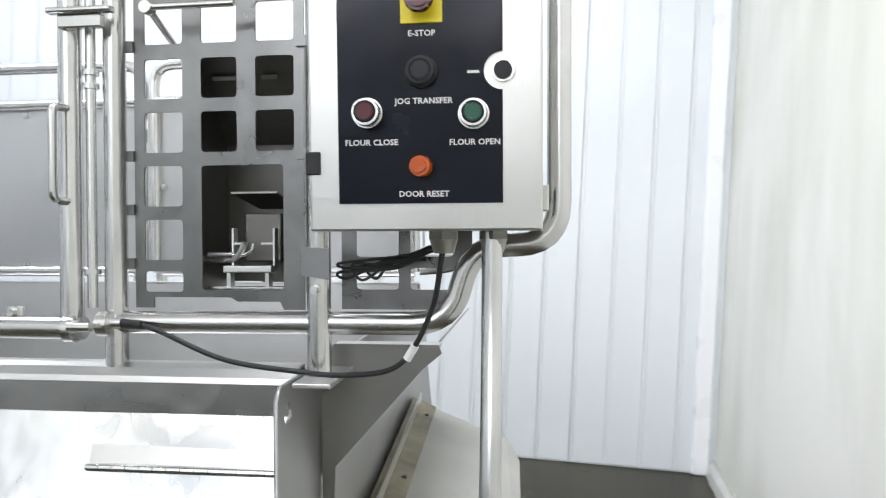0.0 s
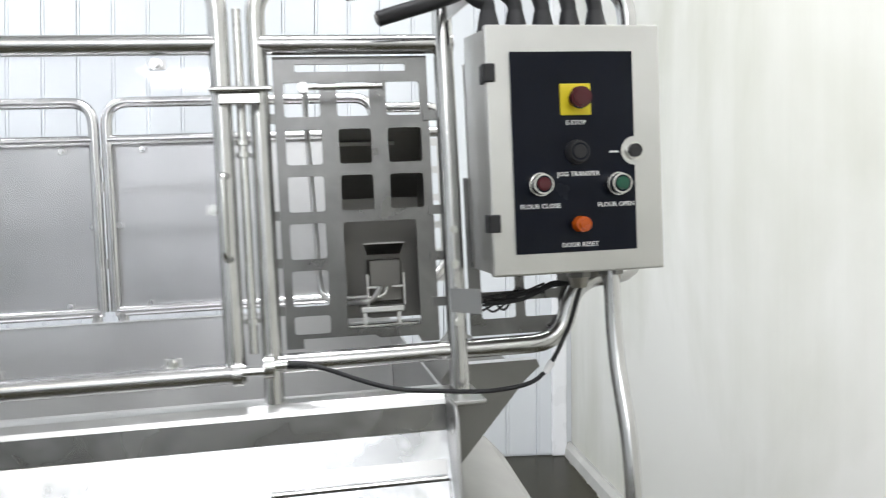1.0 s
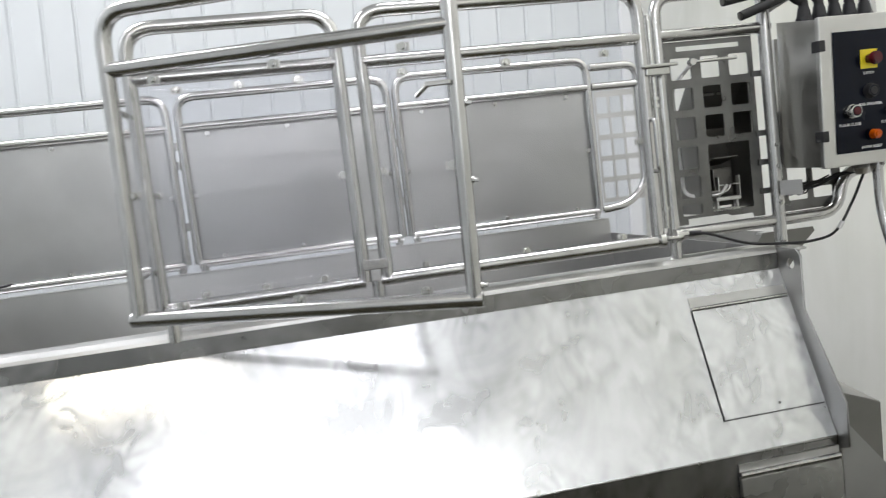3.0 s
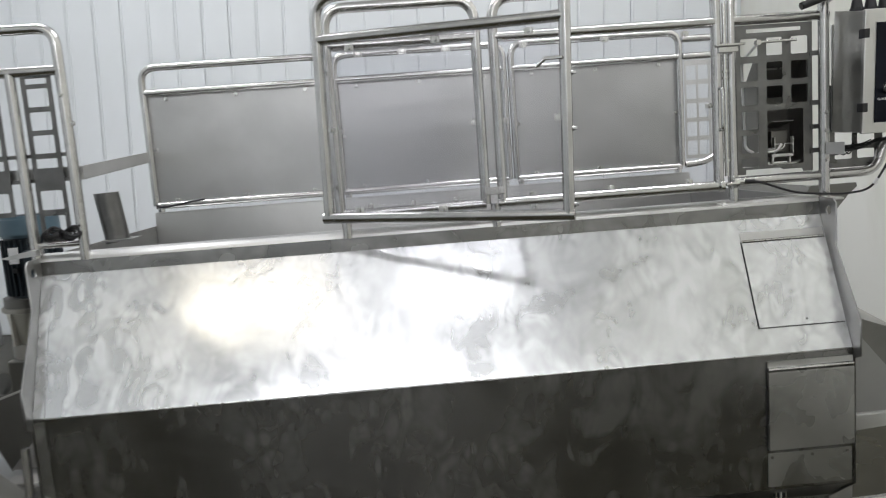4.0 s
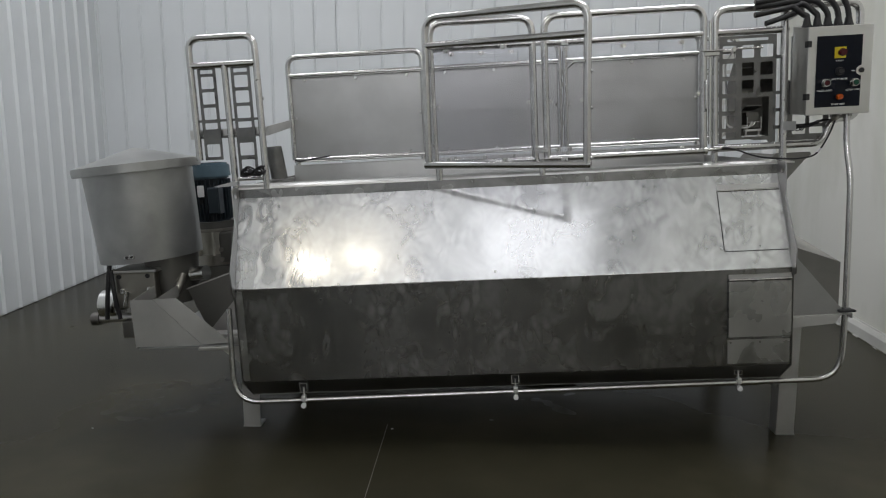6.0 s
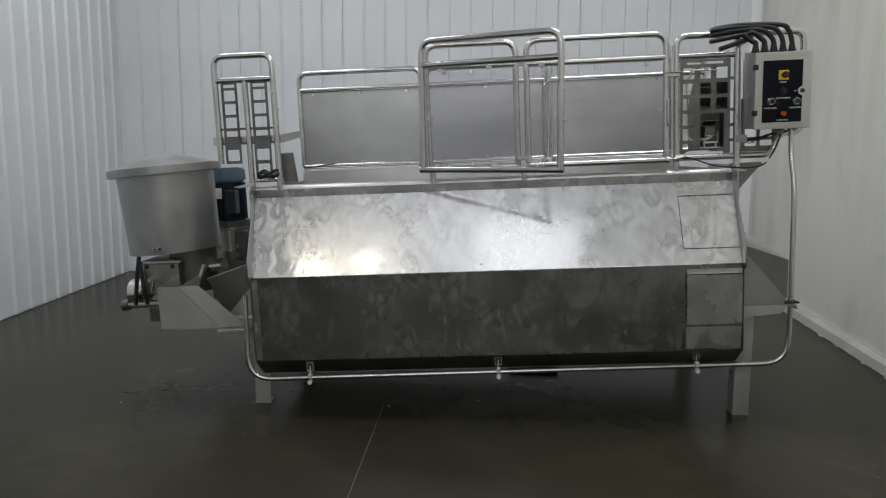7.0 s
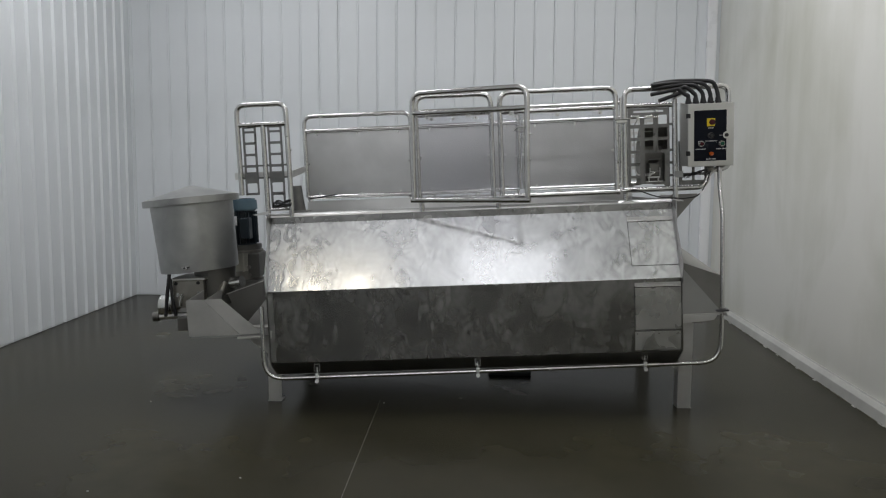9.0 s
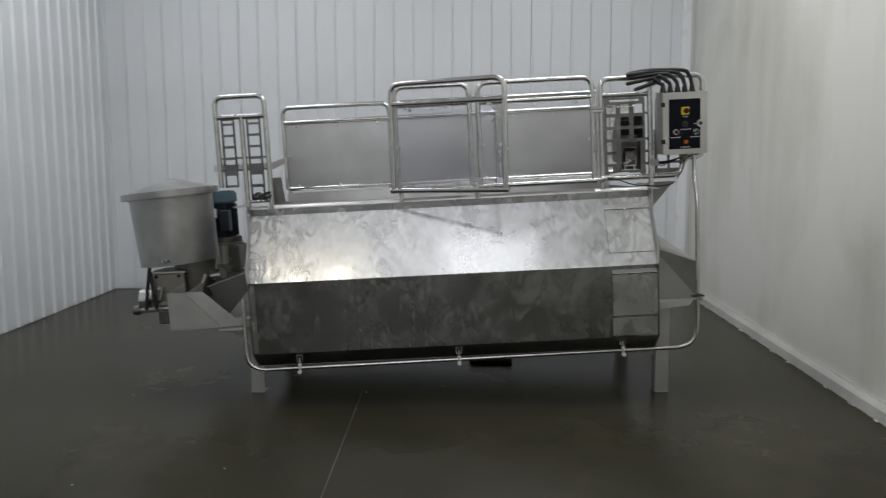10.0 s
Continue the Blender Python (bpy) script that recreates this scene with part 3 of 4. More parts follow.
for u, y in ((-2.31, -0.193), (-1.276, -0.172), (-0.208, -0.15)):
    clamp = thing("pipe_clamp", "small bright pipe clamp under the trough edge", "clamp", INCLINE @ pose(u, y + 0.185, 0.009), "pipe clamps")
    part("hanger", cut_plate(rect(-0.019, 0.019, 0.36, 0.408, 0.003), [rect(-0.015, 0.015, 0.365, 0.403, 0.002)], -0.178, 0.006), BOLT, clamp)
    part("jaw", block(-0.011, 0.011, -0.202, -0.17, 0.322, 0.35, 0.005), CHROME, clamp, "bright zinc jaw")
    part("hanger_screw", rod((0, -0.178, 0.35), (0, -0.178, 0.386), 0.004, seg=10), CHROME, clamp, smooth=True)
    part("backing_plate", block(-0.021, 0.021, -0.172, -0.168, 0.358, 0.41), RUBBER, clamp)
    part("nut", rod((0, -0.2, 0.302), (0, -0.21, 0.302), 0.0125, seg=12), WHITE, clamp, smooth=True)
    part("hook", rod((0, -0.186, 0.296), (0, -0.186, 0.316), 0.009, seg=12), CHROME, clamp, smooth=True)

# ---- guards ----


def guard(name, label, u0, u1, y, top, mid, bottom, m=INCLINE, sheet=None, feet=(), bend=0.07, group="safety guards", square=False):
    """An upright tube frame with a rail below its top and a sheet under that rail."""
    g = thing(name, label, "guard", m, group)
    tube("frame", [(u0, y, bottom), (u1, y, bottom), (u1, y, top), (u0, y, top)], g, 0.017, bend, closed=True) if not (feet or square) else None
    if feet or square:
        tube("frame", [(u0, y, bottom), (u0, y, top), (u1, y, top), (u1, y, bottom)], g, 0.017, bend)
        tube("bottom_rail", [(u0 - 0.017 * square, y, bottom), (u1 + 0.017 * square, y, bottom)], g, 0.0165 + 0.001 * square)
        for f in feet:
            tube("foot", [(f, y, 1.36), (f, y, bottom)], g, 0.0165)
    tube("mid_rail", [(u0, y, mid), (u1, y, mid)], g, 0.0165)
    if sheet:
        mat, back = sheet
        part("sheet", block(u0 + 0.012, u1 - 0.012, y + back, y + back + 0.005, bottom + 0.015, mid - 0.012, 0.0), mat, g, "clear plastic sheet" if mat == CLEAR else "satin steel sheet")
        for u, w in [(u0 + 0.1, bottom + 0.022), ((u0 + u1) / 2, bottom + 0.022), (u1 - 0.1, bottom + 0.022), (u0 + 0.1, mid - 0.03), ((u0 + u1) / 2, mid - 0.03), (u1 - 0.1, mid - 0.03), (u0 + 0.022, (mid + bottom) / 2), (u1 - 0.022, (mid + bottom) / 2)]:
            c = part("clip", block(u - 0.014, u + 0.014, y + back - 0.005, y + back, w - 0.008, w + 0.008, 0.001), SHEET, g)
            p = Vector((u, y + back - 0.005, w))
            bm = rod(p, p + Vector((0, -0.004, 0)), 0.0095, seg=14)
            rod(p + Vector((0, -0.004, 0)), p + Vector((0, -0.01, 0)), 0.006, seg=6, bm=bm)
            part("bolt", bm, BOLT, c)
    return g


guard("safety_guard", "front tube guard with clear plastic sheet", -1.616, -1.131, 0.0, 2.103, 1.985, 1.44, sheet=(CLEAR, 0.012), feet=(-1.6, -1.1))
guard("safety_guard", "wide front tube guard with clear plastic sheet", -1.074, -0.333, 0.0, 2.104, 1.981, 1.44, sheet=(CLEAR, 0.012), square=True)
gate = guard("safety_gate", "tube guard gate with clear sheet standing ajar", 0.0, 0.747, 0.0, 2.106, 1.983, 1.443, INCLINE @ pose(-1.641, -0.135, 1.4, 0, 0, -21.6) @ pose(0, 0, 0, 0.5, 0, 0) @ pose(0, 0, 0, 0, 1.6, 0) @ pose(0, 0, -1.4), sheet=(CLEAR, 0.012), square=True)
part("gate_catch", block(0.69, 0.742, -0.026, -0.018, 1.866, 1.876, 0.002), BOLT, gate)
part("catch_arm", rod((0.695, -0.022, 1.87), (0.67, -0.022, 1.85), 0.005, seg=10), BOLT, gate, smooth=True)
for w in (1.53, 1.9):
    part("hinge_arm", rod((0, 0.012, w), (-0.043, 0.11, w), 0.007, seg=12), BOLT, gate, smooth=True)
for w in (1.83, 1.68, 1.47):
    bolt(gate, (0.763, 0, w), 0.0045, 0.012, (1, 0, 0), "stud")
for u0, u1 in ((-2.604, -1.741), (-1.696, -0.876), (-0.838, -0.004)):
    g = guard("rear_guard", "rear tube guard with satin steel sheet", u0, u1, 1.165, 2.124, 2.006, 1.47, sheet=(GUARDSHEET, 0.014), feet=(u0 + 0.02, u1 - 0.02), group="rear guards")
    for w in (1.62, 1.86, 1.935) if u0 > -2 else ():
        part("hinge_barrel", rod((u0 - 0.021, 1.165, w - 0.016), (u0 - 0.021, 1.165, w + 0.016), 0.008, seg=12), BOLT, g, smooth=True)
        part("hinge_leaf", block(u0 - 0.042, u0, 1.16, 1.166, w - 0.011, w + 0.011), TUBE, g)
g = thing("rear_guard", "narrow rear tube guard with a cut grid plate", "guard", group="rear guards")
tube("frame", [(0.012, 1.165, 1.476), (0.135, 1.165, 1.486), (0.224, 1.165, 1.566), (0.224, 1.165, 2.09), (0.012, 1.165, 2.09)], g)
tube("mid_rail", [(0.012, 1.165, 2.006), (0.224, 1.165, 2.006)], g)
part("grid_plate", cut_plate(rect(0.02, 0.212, 1.505, 1.985), [rect(0.028 + i * 0.061, 0.079 + i * 0.061, 1.522 + k * 0.092, 1.592 + k * 0.092) for i in range(3) for k in range(5)], 1.165, 0.004), SHEET, g)

# saddle that ties the two front guards
bridge = thing("guard_bridge", "small steel saddle plate tying two front guard posts", "bracket")
part("saddle", block(-1.118, -1.085, -0.012, 0.012, 1.478, 1.492, 0.002), TUBE, bridge)
part("saddle_lip", block(-1.135, -1.068, -0.022, -0.017, 1.47, 1.496, 0.002), TUBE, bridge)
part("pin", rod((-1.1015, -0.022, 1.48), (-1.1015, 0.02, 1.48), 0.006, seg=10), BOLT, bridge, smooth=True)

# front frame that carries the box
g = thing("box_guard", "tube guard with cut grid plates that carries the control box", "guard", group="safety guards")
Y = 0.02
tube("frame", [(-0.275, Y, 1.36), (-0.275, Y, 2.09), (0.385, Y, 2.09), (0.385, Y, 1.562), (0.26, Y, 1.562), (0.235, Y, 1.45), (-0.275, Y, 1.447)], g, 0.017, 0.06)
tube("post", [(0.042, Y - 0.008, 1.372), (0.042, Y - 0.008, 2.06)], g, 0.0175)
part("post_cap", rod((0.042, Y - 0.008, 2.06), (0.042, Y - 0.008, 2.068), 0.019, seg=14), BOLT, g, smooth=True)
tube("mid_rail", [(-0.275, Y, 1.985), (0.06, Y, 1.985)], g, 0.0165)
holes = [rect(a, b, lo, hi) for a, b in ((-0.235, -0.174), (-0.145, -0.089), (-0.06, -0.001)) for lo, hi in ((1.865, 1.924), (1.783, 1.843), (1.702, 1.763))]
holes += [rect(-0.236, -0.175, lo, hi) for lo, hi in ((1.621, 1.682), (1.54, 1.601), (1.492, 1.523))]
holes += [rect(-0.145, -0.018, 1.495, 1.682), rect(-0.214, -0.024, 1.942, 1.955, 0.003)]
part("grid_plate", cut_plate([(-0.251, 1.468), (-0.222, 1.468), (-0.222, 1.484), (-0.1, 1.484), (-0.09, 1.478), (-0.024, 1.478), (-0.018, 1.466), (0.014, 1.466), (0.014, 1.968), (-0.251, 1.968)], holes, Y + 0.014, 0.004), GRID, g, "dull laser-cut steel grid plate")
for w in (1.697, 1.862, 1.535, 1.616):
    part("plate_tab", block(-0.27, -0.25, Y + 0.006, Y + 0.012, w - 0.008, w + 0.008), GRID, g)
    part("plate_tab", block(0.004, 0.05, Y + 0.006, Y + 0.012, w - 0.008, w + 0.008), GRID, g)
holes = [rect(0.092 + i * 0.08, 0.155 + i * 0.08, lo, hi) for i in range(2) for lo, hi in ((1.497, 1.528), (1.545, 1.606), (1.626, 1.687))]
part("side_grid_plate", cut_plate([(0.07, 1.468), (0.225, 1.468), (0.262, 1.52), (0.262, 1.75), (0.07, 1.75)], holes, Y + 0.014, 0.004), GRID, g, "dull laser-cut steel grid plate")
part("sensor_plate", hull_plate([(0.028, -0.022, 1.52), (0.075, -0.052, 1.516), (0.075, -0.052, 1.558), (0.028, -0.022, 1.56)], 0.002), DULL, g, "small bent sensor plate")
part("plate_strip", block(0.078, 0.09, Y + 0.004, Y + 0.01, 1.6, 1.95), SHEET, g)
for w in (1.5, 1.53, 1.6, 1.66):
    bolt(g, (0.042, -0.006, w), 0.005, 0.008)

# latch and pull handle between the two front frames
latch = thing("gate_latch", "steel swing latch bar across two guard posts", "latch")
part("bar", block(-0.348, -0.248, -0.036, -0.02, 1.897, 1.906, 0.003), BOLT, latch)
part("bracket", block(-0.335, -0.268, -0.026, -0.012, 1.878, 1.897, 0.002), BOLT, latch)
tube("lever", [(-0.195, -0.02, 1.904), (-0.07, -0.02, 1.905)], latch, 0.0048, mat=BOLT)
part("pivot", rod((-0.2, -0.028, 1.903), (-0.2, -0.01, 1.903), 0.009, seg=12), BOLT, latch, smooth=True)
tube("stay", [(-0.198, -0.02, 1.903), (-0.2, 0.1, 1.853), (-0.19, 0.1, 1.552), (-0.16, 0.08, 1.537), (-0.1, 0.055, 1.54), (-0.085, 0.05, 1.565)], latch, 0.005, 0.03, SHEET)
handle = thing("pull_handle", "bent steel rod pull handle on the guard post", "handle")
tube("grip", [(-0.33, -0.014, 1.764), (-0.333, -0.042, 1.764), (-0.333, -0.042, 1.628), (-0.33, -0.014, 1.628)], handle, 0.006, 0.02, BOLT)
drop_bolt = thing("drop_bolt", "thin upright steel bolt rod between two guard posts", "bolt")
part("rod", rod((-0.303, 0.004, 1.47), (-0.303, 0.004, 2.04), 0.0075, seg=12), BOLT, drop_bolt, smooth=True)
for w in (1.795, 1.815, 1.52):
    part("collar", rod((-0.303, 0.004, w), (-0.303, 0.004, w + 0.008), 0.012, seg=12), BOLT, drop_bolt, smooth=True)
hinge = thing("frame_clamp", "steel clamp joining the two frames at the bottom rail", "clamp")
part("body", rod((-0.336, -0.008, 1.44), (-0.321, -0.008, 1.44), 0.0205, seg=14), BOLT, hinge, smooth=True)
part("body", rod((-0.287, -0.002, 1.447), (-0.27, -0.002, 1.447), 0.0195, seg=14), BOLT, hinge, smooth=True)
part("screw", rod((-0.32, -0.03, 1.445), (-0.285, -0.03, 1.445), 0.007, seg=10), BOLT, hinge, smooth=True)

# flour chute behind the grid plate
chute = thing("flour_chute", "steel flour chute box, inside coloured shade-dark, open front behind the grid", "chute")
SIDE = [(0.05, 1.868), (0.064, 1.868), (0.18, 1.732), (0.18, 1.49), (0.05, 1.49)]
part("side_plate", prism(SIDE, "x", -0.169, -0.165), INNER, chute)
part("side_plate", prism(SIDE, "x", 0.004, 0.008), INNER, chute)
# darker back and inner plates paint the recess's shade into their colour
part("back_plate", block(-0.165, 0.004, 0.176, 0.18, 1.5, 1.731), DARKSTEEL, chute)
part("slanted_top", hull_plate([(-0.165, 0.176, 1.732), (0.004, 0.176, 1.732), (0.004, 0.06, 1.868), (-0.165, 0.06, 1.868)], 0.003), INNER, chute)
part("top_slot", hull_plate([(-0.15, 0.088, 1.822), (-0.08, 0.088, 1.822), (-0.08, 0.084, 1.827), (-0.15, 0.084, 1.827)], 0.003), SHEET, chute)
part("top_slot", hull_plate([(-0.07, 0.088, 1.822), (-0.045, 0.088, 1.822), (-0.045, 0.084, 1.827), (-0.07, 0.084, 1.827)], 0.003), SHEET, chute)
part("bottom_plate", block(-0.165, 0.004, 0.05, 0.18, 1.488, 1.492), SHEET, chute)
part("flap", hull_plate([(-0.111, 0.06, 1.641), (-0.038, 0.06, 1.641), (-0.038, 0.16, 1.62), (-0.1, 0.16, 1.62)], 0.003), INNER, chute)
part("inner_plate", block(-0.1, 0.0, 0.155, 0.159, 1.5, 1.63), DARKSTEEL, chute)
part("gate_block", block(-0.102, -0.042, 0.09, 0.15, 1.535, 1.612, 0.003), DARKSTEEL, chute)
bm = block(-0.121, -0.044, 0.05, 0.08, 1.52, 1.531, 0.002)
for a, b, lo, hi in ((-0.117, -0.111, 1.499, 1.52), (-0.056, -0.05, 1.499, 1.52), (-0.1085, -0.1055, 1.531, 1.588), (-0.0435, -0.0405, 1.531, 1.588), (-0.1055, -0.089, 1.563, 1.566), (-0.062, -0.0435, 1.563, 1.566)):
    block(a, b, 0.056, 0.072, lo, hi, bm=bm)
latch = part("latch_bracket", bm, SHEET, chute, "steel latch bracket")
part("latch_rail", block(-0.145, -0.019, 0.052, 0.07, 1.495, 1.499), BOLT, latch)
part("latch_rod", rod((-0.148, 0.06, 1.548), (-0.107, 0.06, 1.548), 0.0035, seg=10), DULL, latch, smooth=True)
part("latch_lever", sweep(spline_path([(-0.107, 0.054, 1.547), (-0.09, 0.054, 1.547), (-0.078, 0.054, 1.553), (-0.073, 0.054, 1.565)]), 0.0028), BOLT, latch, smooth=True)

# tall end guard over the low end
g = thing("end_guard", "tall narrow tube guard with ladder-cut plates", "guard", group="safety guards")
tube("frame", [(-2.782, 0, 1.516), (-2.784, 0, 2.1), (-2.46, 0, 2.1), (-2.458, 0, 1.36)], g, 0.0165, 0.06)
tube("mid_rail", [(-2.784, 0, 1.97), (-2.46, 0, 1.97)], g, 0.016)
tube("middle_post", [(-2.614, 0.0, 1.36), (-2.617, 0.0, 1.97)], g, 0.016)
tube("bottom_bar", [(-2.6, 0, 1.415), (-2.455, 0, 1.415)], g, 0.01)
for a, b, lo in ((-2.757, -2.667, 1.515), (-2.592, -2.497, 1.42)):
    hs = [rect(a + 0.014, b - 0.014, w, w + 0.058) for w in (1.86, 1.786, 1.712)] + [rect(a + 0.014, b - 0.014, 1.932, 1.95, 0.003), rect(a + 0.014, b - 0.014, 1.665, 1.695, 0.003), rect(a + 0.012, b - 0.012, 1.53, 1.592)]
    if lo < 1.5:
        hs.append(rect(a + 0.014, b - 0.014, 1.44, 1.51))
    part("ladder_plate", cut_plate(rect(a, b, lo, 1.955, 0.003), hs, 0.012, 0.004), GRID, g, "dull steel plate cut like a ladder")
for w in (1.7, 1.62):
    part("cross_strip", block(-2.782, -2.46, 0.016, 0.02, w, w + 0.012), GRID, g)
part("end_tab", prism([(-2.715, 1.386), (-2.62, 1.405), (-2.6, 1.405), (-2.6, 1.386), (-2.69, 1.38)], "y", -0.03, 0.02), SHEET, g)
bolt(g, (-2.457, 0, 1.8), 0.007, 0.02, (1, 0, 0))
bolt(g, (-2.462, -0.012, 1.89), 0.006, 0.014)
bar = thing("tie_bar", "flat steel tie bar between the end guard and the rear guard", "bar")
part("bar", block(-2.83, -2.45, 0.03, 0.035, 1.62, 1.665), SHEET, bar)
part("bar_arm", hull_plate([(-2.45, 0.035, 1.62), (-2.61, 1.14, 1.68), (-2.61, 1.14, 1.73), (-2.45, 0.035, 1.665)], 0.005), SHEET, bar)
coil = thing("cable_coil", "coiled black cable hung on the end guard", "cable")
for k in range(3):
    pts = [(-2.525 + 0.012 * k + 0.05 * math.cos(a), -0.018 - 0.007 * k + 0.006 * math.sin(3 * a + k), 1.444 + 0.014 * k * 0.5 + 0.016 * math.sin(a) * math.cos(a) * 2) for a in np.linspace(0.2 * k, 6.2, 18)]
    cable("loop", pts, coil, 0.0045)
part("tie", rod((-2.535, -0.03, 1.446), (-2.515, -0.03, 1.448), 0.013, seg=12), RUBBER, coil, smooth=True)
lead2 = thing("guard_cable", "short black cable lying along the rear guard's bottom rail", "cable")
cable("cord", [(-2.59, 1.118, 1.472), (-2.56, 1.112, 1.464), (-2.5, 1.11, 1.47), (-2.43, 1.11, 1.48), (-2.36, 1.116, 1.488)], lead2, 0.005)
spout = thing("vent_stub", "short tilted steel tube stub inside the trough", "tube")
bm = rod((-2.49, 0.36, 1.38), (-2.515, 0.36, 1.585), 0.044, 0.044, 24)
bmesh.ops.bisect_plane(bm, geom=bm.verts[:] + bm.edges[:] + bm.faces[:], plane_co=(-2.51, 0.36, 1.566), plane_no=(-0.03, 0, 1), clear_outer=True)
part("tube", bm, GRID, spout, smooth=True)
part("flange", block(-2.53, -2.42, 0.3, 0.42, 1.385, 1.392), DULL, spout)

# ---- control box ----
box = thing("control_box", "brushed steel control box with a black button panel", "control box", INCLINE @ pose(0.218, -0.147, 1.77, 2.4, 0, 0.8) @ Matrix.Diagonal((1.02, 1, 1, 1)) @ pose(-0.218, 0.147, -1.77))
B0, B1, W0, W1, YF, YB = 0.08, 0.357, 1.58, 1.966, -0.135, 0.018
part("body", prism([(YF + 0.004, W0 + 0.004), (YB, W0 + 0.004), (YB, W1 + 0.018), (YF + 0.004, W1 - 0.004)], "x", B0 + 0.003, B1 - 0.003), SHELL, box, "brushed steel box shell, darkened as shaded")
door = part("door", block(B0, B1, YF - 0.012, YF + 0.004, W0, W1, 0.003), BOXSTEEL, box, "brushed steel box door")
P0, P1, Q0, Q1 = 0.1165, 0.311, 1.6135, 1.924
YP = YF - 0.0135
cx, cz, cr = 0.3115, 1.769, 0.0225
arc = [(cx + cr * math.cos(a), cz + cr * math.sin(a)) for a in np.linspace(radians(91.3), radians(268.7), 18)]
part("overlay", cut_plate([(P0, Q0), (P1, Q0)] + list(reversed(arc)) + [(P1, Q1), (P0, Q1)], [], YP, 0.002), PANELBLACK, door, "black printed button overlay")


def button(name, u, w, lens, label, proud=0.014, bezel=BOLT, r=0.018):
    """A ringed panel button: outer nut, collar and coloured cap."""
    bm = rod((u, YP, w), (u, YP - proud * 0.5, w), r * 1.05, r, 24)
    b = part(name, bm, bezel, door, label, True)
    part("collar", rod((u, YP - proud * 0.5, w), (u, YP - proud, w), r * 0.92, r * 0.86, 24, bevel=0.001), bezel, b, smooth=True)
    part("well", rod((u, YP - proud, w), (u, YP - proud * 1.02, w), r * 0.72, r * 0.72, 24), PANELBLACK, b, smooth=True)
    part("cap", rod((u, YP - proud, w), (u, YP - proud * 1.08, w), r * 0.6, r * 0.55, 24, bevel=0.001), lens, b, smooth=True)
    return b


stop = part("legend_plate", block(0.1925, 0.2415, YP - 0.0035, YP - 0.001, 1.826, 1.8745, 0.001), YELLOW, door, "yellow square emergency stop plate")
part("stop_stem", rod((0.217, YP - 0.002, 1.85), (0.217, YP - 0.022, 1.85), 0.012, seg=20), RED, stop, smooth=True)
part("stop_head", rod((0.217, YP - 0.02, 1.85), (0.217, YP - 0.034, 1.85), 0.0175, 0.0155, 24, bevel=0.003), RED, stop, "dark red mushroom stop button", True)
button("push_button", 0.2168, 1.769, RUBBER, "black push button", 0.018, RUBBER, 0.0185)
button("push_button", 0.1545, 1.7205, RED, "red push button in a chrome ring", 0.03)
button("push_button", 0.278, 1.7175, GREEN, "green push button in a chrome ring", 0.03)
amber = part("pilot_lamp", rod((0.2165, YP, 1.657), (0.2165, YP - 0.006, 1.657), 0.016, seg=24), PANELBLACK, door, "amber pilot lamp")
part("lens", rod((0.2165, YP - 0.006, 1.657), (0.2165, YP - 0.03, 1.657), 0.0135, 0.0115, 20, bevel=0.004), AMBER, amber, "amber lens", True)
lock = part("lock", rod((cx, YF - 0.012, cz), (cx, YF - 0.016, cz), 0.0135, seg=20), BOLT, door, "round quarter-turn lock", True)
part("lock_core", rod((cx, YF - 0.016, cz), (cx, YF - 0.02, cz), 0.0105, seg=20), RUBBER, lock, smooth=True)
for text, u, w in (("E-STOP", 0.217, 1.8145), ("JOG TRANSFER", 0.219, 1.735), ("FLOUR CLOSE", 0.1565, 1.6865), ("FLOUR OPEN", 0.2785, 1.6855), ("DOOR RESET", 0.2185, 1.6245)):
    lettering(text, u, w, YP - 0.0014, 0.0098, door)
part("small_legend", block(0.27, 0.284, YP - 0.0022, YP - 0.001, 1.7665, 1.7695), WHITE, door, "short bar of unreadable print")
for w in (1.663, 1.893):
    hg = part("hinge", block(B0 - 0.004, B0 + 0.014, YF - 0.016, YF - 0.008, w - 0.014, w + 0.014, 0.002), RUBBER, box, "black plastic hinge")
    part("hinge_wing", block(B0 - 0.005, B0 + 0.002, YF - 0.01, YF + 0.012, w - 0.014, w + 0.014, 0.001), RUBBER, hg)
part("side_flange", block(B1 - 0.006, B1 + 0.012, -0.03, -0.022, 1.602, 1.638, 0.002), BOXSTEEL, box)
for u, y in ((0.235, -0.09), (0.297, -0.075)):
    gl = part("cable_gland", rod((u, y, W0 - 0.012), (u, y, W0 + 0.004), 0.02, seg=6), DARKSTEEL, box, "dark cable gland under the box")
    part("gland_nut", rod((u, y, W0 - 0.03), (u, y, W0 - 0.012), 0.013, 0.018, 12), PATINA, gl, smooth=True)
# hoses out of the top
hoses = thing("cable_hoses", "bundle of black cable hoses over the control box", "hose")
TIPS = [(-0.075, -0.062, 2.003), (-0.125, -0.066, 2.043), (-0.118, -0.055, 2.078), (-0.122, -0.06, 2.1), (-0.1, -0.04, 2.11)]
